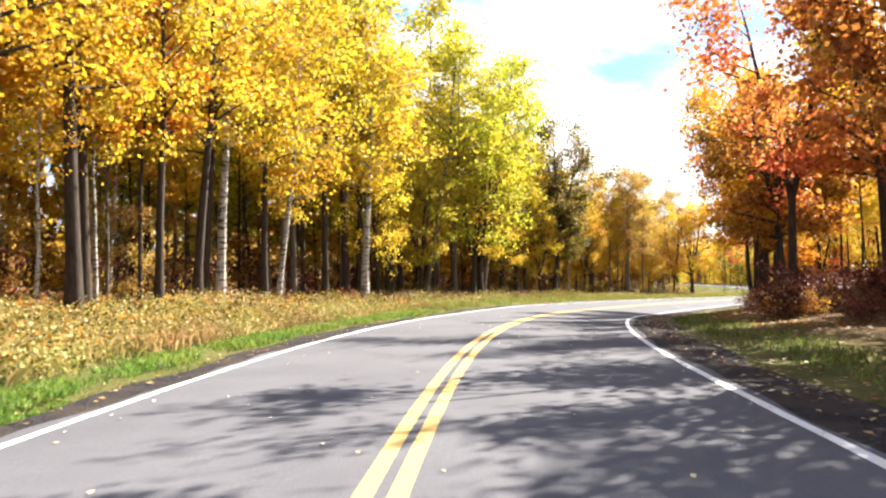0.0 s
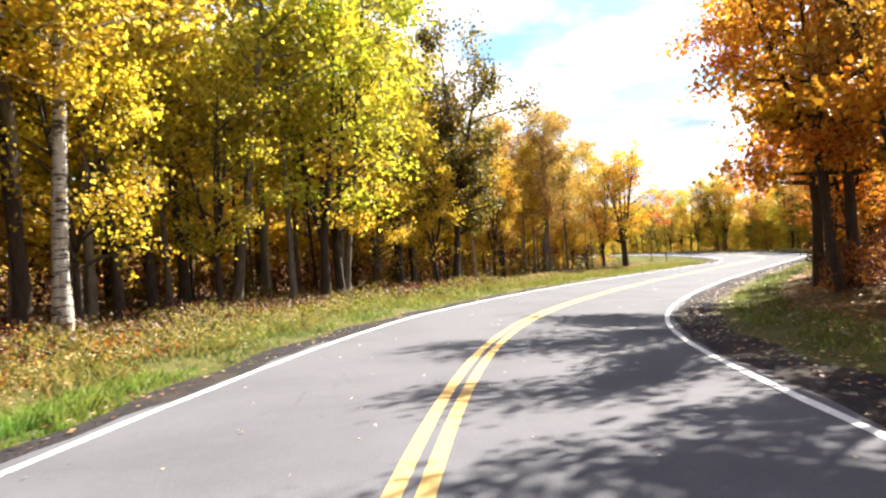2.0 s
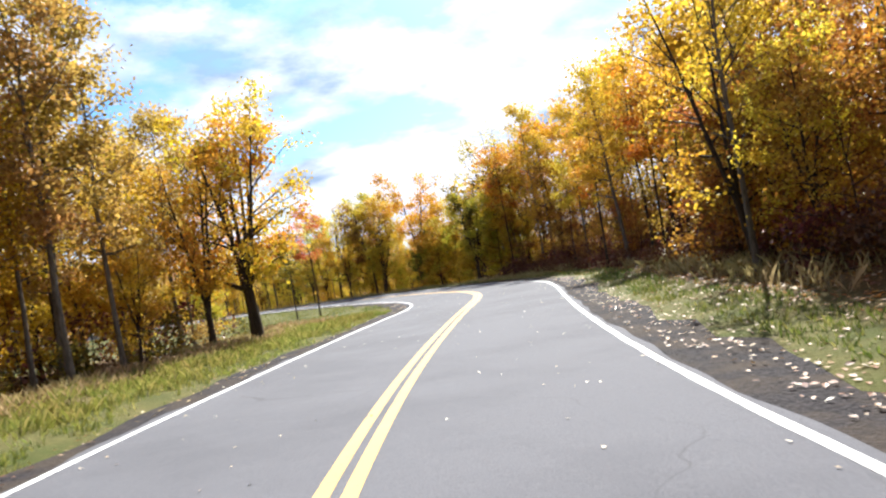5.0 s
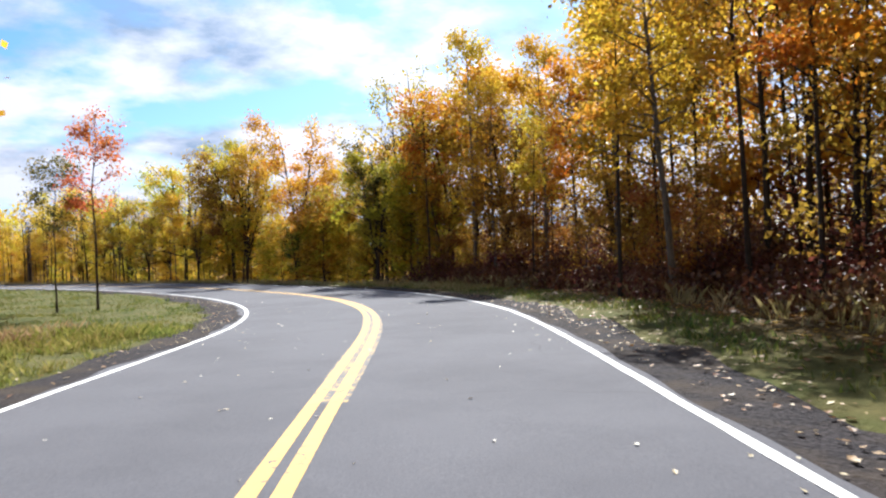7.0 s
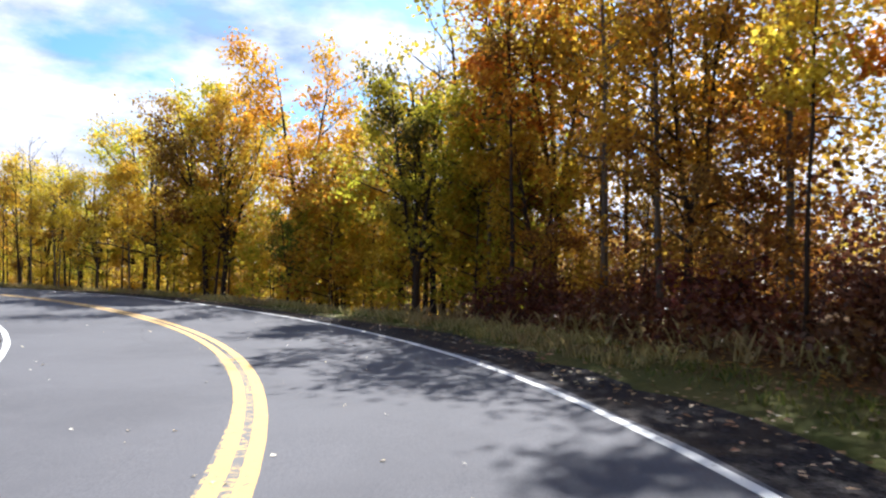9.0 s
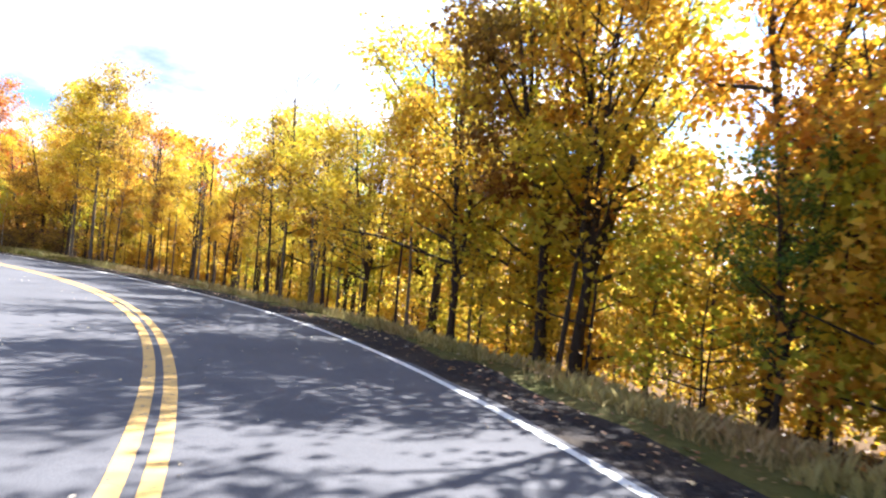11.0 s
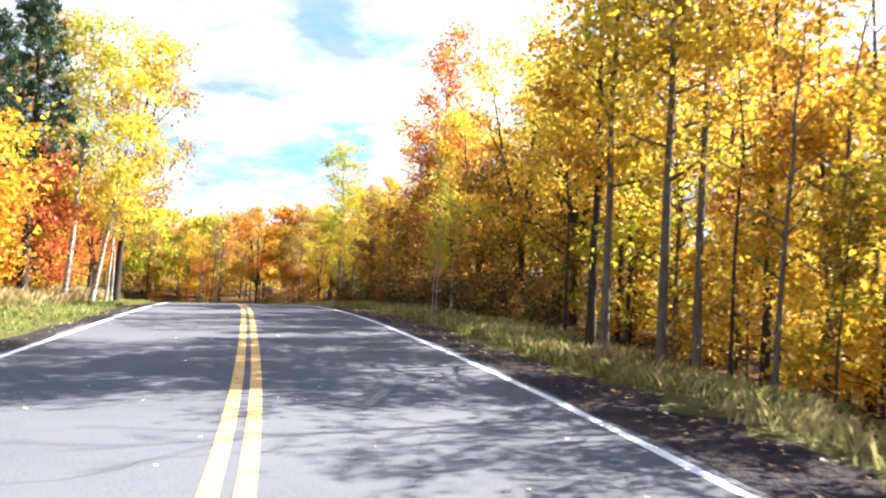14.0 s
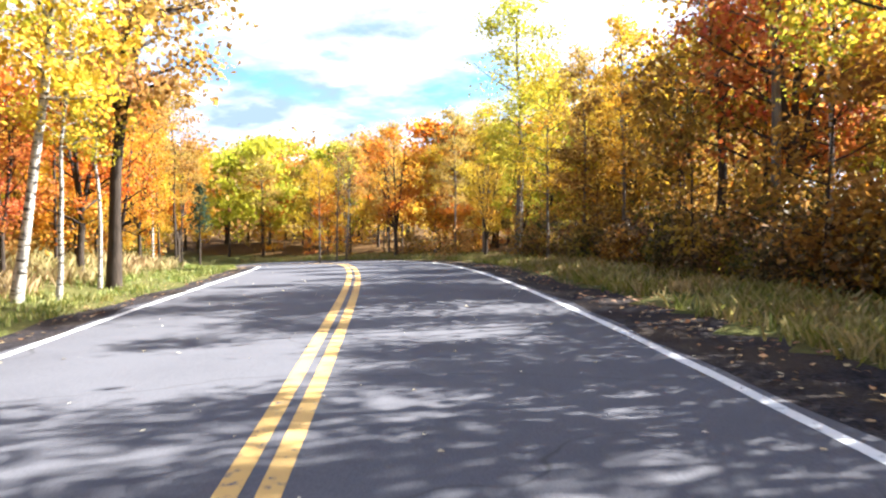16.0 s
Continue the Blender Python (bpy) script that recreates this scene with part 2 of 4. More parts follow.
def paint_material(name, colour, worn):
    mat, n, l, bsdf = shader(name)
    chips = ramp(n, l, grain(n, l, 9.0, 8.0, 0.75), [(worn, (0, 0, 0)), (worn + 0.06, (1, 1, 1))])
    tone = mixed(n, l, colour, tuple(0.8 * c for c in colour), grain(n, l, 1.2, 4.0))
    l.new(mixed(n, l, (0.12, 0.115, 0.12), tone, chips), bsdf.inputs["Base Color"])
    bsdf.inputs["Roughness"].default_value = 0.85
    bsdf.inputs["Specular IOR Level"].default_value = 0.15
    bump(n, l, bsdf, grain(n, l, 60.0, 6.0, 0.7), 0.3, 0.004)
    return mat


YELLOW_PAINT = paint_material("yellow_road_paint", (0.61, 0.39, 0.14), 0.38)
OLD_PAINT = paint_material("old_worn_yellow_paint", (0.46, 0.32, 0.14), 0.50)
WHITE_PAINT = paint_material("white_road_paint", (0.70, 0.70, 0.69), 0.36)

GRAVEL, n, l, bsdf = shader("dark_gravel")
pebble = n.new("ShaderNodeTexVoronoi")
pebble.inputs["Scale"].default_value = 28.0
pco = n.new("ShaderNodeTexCoord")
l.new(pco.outputs["Object"], pebble.inputs["Vector"])
col = ramp(n, l, pebble.outputs["Color"], [(0.1, (0.011, 0.010, 0.012)), (0.9, (0.041, 0.036, 0.039))])
col = mixed(n, l, col, (0.055, 0.042, 0.032), ramp(n, l, grain(n, l, 0.9, 5.0), [(0.45, (0, 0, 0)), (0.62, (0.7, 0.7, 0.7))]))
l.new(col, bsdf.inputs["Base Color"])
bsdf.inputs["Roughness"].default_value = 0.95
bsdf.inputs["Specular IOR Level"].default_value = 0.06
bump(n, l, bsdf, pebble.outputs["Distance"], 0.8, 0.02)

SOIL, n, l, bsdf = shader("verge_and_forest_floor")
att = n.new("ShaderNodeAttribute")
att.attribute_name = "verge"
clump, speck = grain(n, l, 0.8, 6.0, 0.65), grain(n, l, 14.0, 6.0, 0.7)
turf = mixed(n, l, ramp(n, l, clump, [(0.35, (0.06, 0.075, 0.018)), (0.65, (0.14, 0.12, 0.045))]), (0.06, 0.06, 0.02), ramp(n, l, speck, [(0.4, (0.6, 0.6, 0.6)), (0.6, (0, 0, 0))]))
leafy = ramp(n, l, speck, [(0.3, (0.03, 0.018, 0.01)), (0.52, (0.09, 0.05, 0.02)), (0.72, (0.20, 0.11, 0.04))])
l.new(mixed(n, l, leafy, turf, att.outputs["Fac"]), bsdf.inputs["Base Color"])
bsdf.inputs["Roughness"].default_value = 0.95
bsdf.inputs["Specular IOR Level"].default_value = 0.06
bump(n, l, bsdf, speck, 0.9, 0.05)

# ---- the road's line ----
START, STEP, END = -6.0, 1.0, 214.0
BEND = [-0.0039, -0.0040, -0.0043, -0.0051, -0.0080, -0.0097, -0.0076, -0.0090, -0.0128, -0.0159, -0.0169, -0.0140, -0.0100, -0.0079, -0.0056, -0.0033, -0.0026, -0.0017, 0.0033, 0.0134, 0.0230, 0.0300, 0.0315, 0.0269, 0.0203, 0.0175, 0.0188, 0.0198, 0.0164, 0.0127, 0.0097, 0.0067, 0.0027, 0.0002, 0.0007, 0.0019, 0.0030, 0.0046, 0.0056, 0.0073, 0.0120, 0.0350, 0.0600, 0.0600, 0.0600]
RISE = [0.0126, -0.0044, -0.0174, -0.0293, -0.0252, -0.0140, -0.0124, -0.0089, -0.0140, -0.0015, 0.0123, 0.0082, 0.0071, 0.0068, -0.0012, -0.0220, -0.0410, -0.0640, -0.0700, -0.0500]
BANK = [0.0251, 0.0143, 0.0004, -0.0147, -0.0507, -0.0436, -0.0233, -0.0059, 0.0185, 0.0069, -0.0053, -0.0115, -0.0126, 0.0150, 0.0237, 0.0167, 0.0194, 0.0166, 0.0107, 0.0042]
arc = np.arange(START, END, STEP)
turn_ = np.interp(arc, START + 5.0 * np.arange(len(BEND)), BEND)
head = np.cumsum(turn_) * STEP
zero = int(round(-START / STEP))
head -= head[zero]
line_x, line_y = np.cumsum(-np.sin(head)) * STEP, np.cumsum(np.cos(head)) * STEP
line_z = np.cumsum(np.interp(arc, START + 12.0 * np.arange(len(RISE)), RISE)) * STEP
line_x, line_y, line_z = line_x - line_x[zero], line_y - line_y[zero], line_z - line_z[zero]
line_b = np.interp(arc, START + 12.0 * np.arange(len(BANK)), BANK)
HALF = 3.35  # a lane's width, to the edge line


def along(s):
    """The road's middle at s: x, y, z, heading and cross fall. Straight on before its start and past its end."""
    s = np.asarray(s, float)
    c = np.clip(s, arc[0], arc[-1])
    a = np.interp(c, arc, head)
    return np.interp(c, arc, line_x) - (s - c) * np.sin(a), np.interp(c, arc, line_y) + (s - c) * np.cos(a), np.interp(c, arc, line_z), a, np.interp(c, arc, line_b)


# how much the land lies over (or under) the road 12 m out: stretches of s, left, right
LAND_S = [-30, 0, 20, 45, 60, 75, 90, 105, 115, 125, 140, 152, 160, 170, 180, 195, 260]
LAND_L = [0.5, 0.6, 0.5, 0.3, 0.1, 0.0, 0.0, 0.0, 0.0, 0.0, 0.0, 0.1, 0.4, 0.6, 0.9, 0.6, 0.6]
LAND_R = [0.3, 0.3, 0.6, 0.9, 0.7, 0.6, 0.4, 0.1, -0.9, -1.5, -1.5, -0.5, 0.2, 0.6, 0.7, 0.6, 0.6]


def land(s, o):
    """Height of the ground at s along the road and o metres to the right of its middle."""
    s, o = np.asarray(s, float), np.asarray(o, float)
    _, _, z, _, b = along(s)
    side = np.where(o > 0, np.interp(s, LAND_S, LAND_R), np.interp(s, LAND_S, LAND_L))
    out = np.clip((np.abs(o) - 5.2) / 7.0, 0, 1.8)
    wave = 0.10 * np.sin(s * 0.9 + o * 0.7) * np.sin(o * 0.63 - s * 0.23) * np.clip(out * 2, 0, 1)
    dip = np.where(np.abs(o) < 4.4, -0.12, 0.0)
    return z + b * np.clip(o, -5, 5) + side * out * np.where(out > 1, 1 / np.maximum(out, 1) ** 0.4, 1) + wave + dip


def spot(s, o, lift=0.0):
    x, y, _, a, _ = along(s)
    return Vector((float(x + o * np.cos(a)), float(y + o * np.sin(a)), float(land(s, o)) + lift))


def mesh_of(name, verts, faces, mat, smooth=False):
    me = bpy.data.meshes.new(name)
    verts = np.asarray(verts, np.float32)
    faces = np.asarray(faces, np.int32) if not isinstance(faces, list) else faces
    me.from_pydata(verts.tolist(), [], faces if isinstance(faces, list) else faces.tolist())
    me.materials.append(mat)
    if smooth:
        me.polygons.foreach_set("use_smooth", [True] * len(me.polygons))
    me.update()
    return me


def ribbon(name, s, offsets, heights, mat):
    """A strip that follows the road: offsets across it and heights over its cross fall."""
    s = np.asarray(s, float)
    x, y, z, a, b = along(s)
    k = len(offsets)
    v = np.empty((len(s), k, 3))
    for i, (o, h) in enumerate(zip(offsets, heights)):
        o = np.broadcast_to(o, s.shape)
        v[:, i] = np.stack([x + o * np.cos(a), y + o * np.sin(a), z + b * o + h], 1)
    i = np.arange(len(s) - 1)[:, None] * k + np.arange(k - 1)[None, :]
    f = np.stack([i, i + 1, i + k + 1, i + k], -1).reshape(-1, 4)
    return mesh_of(name, v.reshape(-1, 3), f, mat)


# ---- ground, road, paint ----
rng = np.random.default_rng(7)
far = np.array([12, 30, 65, 130, 260, 520, 1000, 1900.0])
gx = np.concatenate([-42 - far[::-1], np.arange(-42, 78, 0.9), 78 + far])
gy = np.concatenate([-14 - far[::-1], np.arange(-14, 196, 0.9), 196 + far])
GX, GY = np.meshgrid(gx, gy)
flat = np.stack([GX.ravel(), GY.ravel()], 1)
ext = np.arange(-60, 330, 1.0)
ex, ey, _, ea, _ = along(ext)
near_i = np.empty(len(flat), int)
for c in range(0, len(flat), 4000):
    q = flat[c:c + 4000]
    near_i[c:c + 4000] = ((q[:, :1] - ex) ** 2 + (q[:, 1:] - ey) ** 2).argmin(1)
dx, dy = flat[:, 0] - ex[near_i], flat[:, 1] - ey[near_i]
g_s = ext[near_i] - np.sin(ea[near_i]) * dx + np.cos(ea[near_i]) * dy
g_o = np.cos(ea[near_i]) * dx + np.sin(ea[near_i]) * dy
g_z = land(g_s, g_o)
cols = len(gx)
i = (np.arange(len(gy) - 1)[:, None] * cols + np.arange(cols - 1)[None, :]).ravel()
me = mesh_of("ground", np.column_stack([flat, g_z]), np.stack([i, i + 1, i + cols + 1, i + cols], 1), SOIL, True)
verge_edge = np.where(g_o > 0, np.interp(g_s, [0, 50, 80, 105, 115, 150, 160, 260], [7, 7, 6.2, 6.0, 6, 6, 7.5, 8]), np.interp(g_s, [0, 40, 60, 85, 95, 150, 160, 175, 260], [8.5, 6.4, 6.6, 9, 26, 26, 8, 8, 8]))
me.attributes.new("verge", "FLOAT", "POINT").data.foreach_set("value", np.clip((verge_edge - np.abs(g_o)) / 2.0 + 0.5, 0, 1).astype(np.float32))
tagged(new("ground", me), "grassy verge and brown leaf litter under the trees", "ground", kind="structure")

s_line = np.arange(-14, 212, 0.5)
edge_r = 3.54 + 0.04 * np.sin(s_line * 0.7) + 0.03 * np.sin(s_line * 2.3)
edge_l = 3.55 + 0.07 * np.sin(s_line * 0.9 + 2) + 0.05 * np.sin(s_line * 2.9)
tagged(new("road", ribbon("road", s_line, [-edge_l, -HALF, -1.7, 0, 1.7, HALF, edge_r], [-0.012, 0, 0.0, 0.012, 0, 0, -0.012], ASPHALT)), "worn grey asphalt road with two lanes", "road", kind="structure")
for side in (-0.108, 0.108):
    tagged(new("road_marking", ribbon("centre_line", s_line, [side - 0.066, side + 0.066], [0.016, 0.016], YELLOW_PAINT)), "yellow line of the double centre marking", "road marking", "centre lines", "structure")
s_old = np.arange(79, 104, 0.5)
tagged(new("road_marking", ribbon("old_centre_line", s_old, [-0.19 + 0.02 * np.sin(s_old * 0.9), 0.21 + 0.04 * np.sin(s_old * 0.23 + 1.0)], [0.0135, 0.0135], OLD_PAINT)), "old cracked yellow paint under the centre marking", "road marking", kind="structure")
for side in (-HALF, HALF):
    tagged(new("road_marking", ribbon("edge_line", s_line, [side - 0.056 + 0.006 * np.sin(s_line * 3.1), side + 0.056 + 0.006 * np.sin(s_line * 2.3 + 1)], [0.005, 0.005], WHITE_PAINT)), "worn white painted line along the road edge", "road marking", "edge lines", "structure")
wide_r = 4.75 + 0.22 * np.sin(s_line * 0.31) + 0.12 * np.sin(s_line * 1.3 + 1)
wide_l = 4.15 + 0.75 * np.exp(-((s_line - 100) / 14) ** 2) + 0.12 * np.sin(s_line * 0.37 + 1) + 0.10 * np.sin(s_line * 1.5)
tagged(new("gravel_shoulder", ribbon("gravel_shoulder", s_line, [edge_r - 0.2, edge_r - 0.01, wide_r, wide_r + 0.35], [-0.06, -0.014, -0.02, -0.22], GRAVEL)), "dark gravel shoulder strewn with fallen leaves", "shoulder", kind="structure")
tagged(new("gravel_shoulder", ribbon("gravel_shoulder", s_line, [-wide_l - 0.35, -wide_l, -edge_l + 0.01, -edge_l + 0.2], [-0.22, -0.02, -0.014, -0.06], GRAVEL)), "narrow dark gravel shoulder beside the grass", "shoulder", kind="structure")


# ---- trees ----
def tube(points, radii, sides):
    """Rings of a tapering limb along its points."""
    p = np.asarray(points, float)
    t = np.gradient(p, axis=0)
    t /= np.linalg.norm(t, axis=1)[:, None] + 1e-9
    ref = np.where(np.abs(t[:, 2:3]) > 0.9, np.array([[1.0, 0, 0]]), np.array([[0, 0, 1.0]]))
    u = np.cross(t, ref)
    u /= np.linalg.norm(u, axis=1)[:, None] + 1e-9
    w = np.cross(t, u)
    a = np.linspace(0, 2 * np.pi, sides, endpoint=False)
    ring = p[:, None] + np.asarray(radii)[:, None, None] * (np.cos(a)[None, :, None] * u[:, None] + np.sin(a)[None, :, None] * w[:, None])
    k = np.arange(len(p) - 1)[:, None] * sides
    j = np.arange(sides)[None, :]
    f = np.stack([k + j, k + (j + 1) % sides, k + sides + (j + 1) % sides, k + sides + j], -1).reshape(-1, 4)
    return ring.reshape(-1, 3), f


def joined(pieces):
    """All limbs as one mesh, each one's foot webbed to the nearest point of the wood before it."""
    vs, fs, base = [], [], 0
    for v, f in pieces:
        if base:
            wood = np.concatenate(vs)
            k = int(((wood - v[0]) ** 2).sum(1).argmin())
            fs.append([k, base, base + 1])
        vs.append(v)
        fs.extend((f + base).tolist())
        base += len(v)
    return np.concatenate(vs), fs


def leaves_at(centres, size, r, droop=0.2, long=1.3, corners=4):
    """One small leaf, folded a little, at each place; three-cornered where it stands farther off."""
    m = len(centres)
    d1 = r.normal(size=(m, 3))
    d1[:, 2] -= droop
    d1 /= np.linalg.norm(d1, axis=1)[:, None]
    d2 = np.cross(d1, r.normal(size=(m, 3)))
    d2 /= np.linalg.norm(d2, axis=1)[:, None] + 1e-9
    d3 = np.cross(d1, d2)
    sz = (size * r.uniform(0.6, 1.35, m))[:, None]
    if corners == 3:
        v = np.stack([centres - d1 * sz * 0.6 * long, centres + d2 * sz * 0.6 + d1 * sz * 0.3, centres - d2 * sz * 0.6 + d1 * sz * 0.5], 1)
        return v.reshape(-1, 3), np.arange(3 * m).reshape(m, 3)
    v = np.stack([centres - d1 * sz * 0.5 * long, centres + d2 * sz * 0.5 + d3 * sz * 0.12, centres + d1 * sz * 0.5 * long, centres - d2 * sz * 0.5 + d3 * sz * 0.12], 1)
    return v.reshape(-1, 3), np.arange(4 * m).reshape(m, 4)


def grow(seed, height, radius, crown_from, spread, limbs, leaves, leaf, rise=0.55, shape="round", lean=0.0, wobble=0.12, twigs=4, clump=0.42, thick=0.5, corners=4, sides=(8, 5), fork=0.0, leaders=3):
    """A tree: trunk, forked into leaders where it has them, with limbs and twigs as one mesh, and the crown of leaves round the twigs as another."""
    r = np.random.default_rng(seed)
    m = 9
    h = np.linspace(0, 1, m)
    sway = np.cumsum(r.normal(0, wobble, (m, 2)), 0) * h[:, None]
    top = height * 0.96
    trunk = np.column_stack([sway[:, 0] + lean * top * h, sway[:, 1], h * top - 0.25])
    girth = radius * (1 - h) ** 0.8 * 0.92 + radius * 0.08
    girth[0] *= 1.35
    heads, stems = [], []
    if fork:
        keep = h <= fork + 0.07
        pieces = [tube(trunk[keep], girth[keep], sides[0])]
        g = np.linspace(0, 1, 7)
        foot = np.array([np.interp(fork, h, trunk[:, c]) for c in range(3)])
        for j in range(leaders):
            way = j * 6.283 / leaders + r.uniform(-0.5, 0.5)
            out = spread * r.uniform(0.25, 0.5) * g ** 0.85
            tall = (top - foot[2] - 0.25) * r.uniform(0.8, 1.0)
            stem = foot + np.column_stack([np.cos(way) * out, np.sin(way) * out, g * tall]) + r.normal(0, 0.07, (7, 3)).cumsum(0) * g[:, None]
            pieces.append(tube(stem, radius * 0.62 * (1 - g) ** 0.8 + 0.012, sides[1] + 1))
            stems.append((stem, fork + (1 - fork) * g, way))
            heads.append((stem[-3], stem[-1]))
    else:
        pieces = [tube(trunk, girth, sides[0])]
    for k in range(limbs):
        q = crown_from + (0.97 - crown_from) * (k + r.uniform(0, 0.9)) / limbs
        base = np.array([np.interp(q, h, trunk[:, c]) for c in range(3)])
        e = (q - crown_from) / (1 - crown_from)
        if shape == "round":
            reach = spread * (np.sqrt(max(0.03, 1 - (1.55 * e - 0.55) ** 2)))
        elif shape == "column":
            reach = spread * (0.75 + 0.45 * e) * (1 - e ** 3 * 0.75)
        elif shape == "wide":
            reach = spread * (0.6 + 0.6 * e) * (1 - e ** 4 * 0.65)
        else:
            reach = spread * (1.02 - e) ** 0.8
        reach *= r.uniform(0.65, 1.2)
        az = k * 2.39996 + r.uniform(-0.5, 0.5)
        if fork and q > fork:
            stem, grid, way = stems[k % leaders]
            base = np.array([np.interp(q, grid, stem[:, c]) for c in range(3)])
            az = way + r.uniform(-1.9, 1.9)
            reach *= 0.72
        up = rise * (0.5 + 0.9 * e) * r.uniform(0.6, 1.3)
        n_p = 5
        f = np.linspace(0, 1, n_p)[:, None]
        side = np.array([math.cos(az), math.sin(az), 0])
        bend = r.normal(0, 0.10, (n_p, 3)).cumsum(0) * f * reach * 0.5
        limb = base + side * f * reach + np.array([0, 0, 1]) * (up * f * reach) + bend
        rad0 = min(radius * (1 - q) * thick + 0.012, 0.13)
        pieces.append(tube(limb, np.linspace(rad0, 0.008, n_p), sides[1]))
        for j in range(twigs):
            fj = r.uniform(0.35, 1.0)
            b = np.array([np.interp(fj, f[:, 0], limb[:, c]) for c in range(3)])
            dirn = side * r.uniform(0.0, 0.9) + r.normal(0, 0.7, 3) + np.array([0, 0, 0.35])
            dirn /= np.linalg.norm(dirn)
            tip = b + dirn * reach * r.uniform(0.22, 0.5)
            if corners == 4:
                pieces.append(tube(np.array([b, (b + tip) / 2 + r.normal(0, 0.05, 3), tip]), [0.014, 0.009, 0.004], 3))
            heads.append((b, tip))
        heads.append((limb[2], limb[4]))
    if not fork:
        heads.append((trunk[-3], trunk[-1]))
    wood = joined(pieces)
    if not leaves:
        return wood, None
    heads = np.array(heads)
    weight = r.gamma(0.9, 1.0, len(heads))
    pick = r.choice(len(heads), leaves, p=weight / weight.sum())
    f = r.beta(2.2, 1.0, leaves)[:, None]
    c = heads[pick, 0] * (1 - f) + heads[pick, 1] * f + r.normal(0, clump, (leaves, 3)) * np.array([1, 1, 0.62])
    return wood, leaves_at(c, leaf, r, corners=corners)


def pine(seed, height):
    r = np.random.default_rng(seed)
    h = np.linspace(0, 1, 8)
    trunk = np.column_stack([r.normal(0, 0.05, (8, 2)).cumsum(0), h * height - 0.2])
    pieces, cs, ds = [tube(trunk, 0.2 * (1 - h) + 0.02, 8)], [], []
    for k in range(46):
        q = 0.42 + 0.56 * k / 46
        base = np.array([np.interp(q, h, trunk[:, c]) for c in range(3)])
        reach = 2.6 * (1.03 - q) ** 0.6 * r.uniform(0.6, 1.15)
        az = k * 2.4
        tip = base + np.array([math.cos(az) * reach, math.sin(az) * reach, reach * 0.12 + 0.2])
        pieces.append(tube(np.array([base, (base + tip) / 2 - [0, 0, 0.08], tip]), [0.035, 0.02, 0.006], 4))
        for j in range(14):
            f = r.uniform(0.35, 1.05)
            c = base * (1 - f) + tip * f + r.normal(0, 0.16, 3)
            cs.append(np.repeat(c[None], 9, 0) + r.normal(0, 0.06, (9, 3)))
    c = np.concatenate(cs)
    return joined(pieces), leaves_at(c, 0.065, r, -0.4, 6.0)


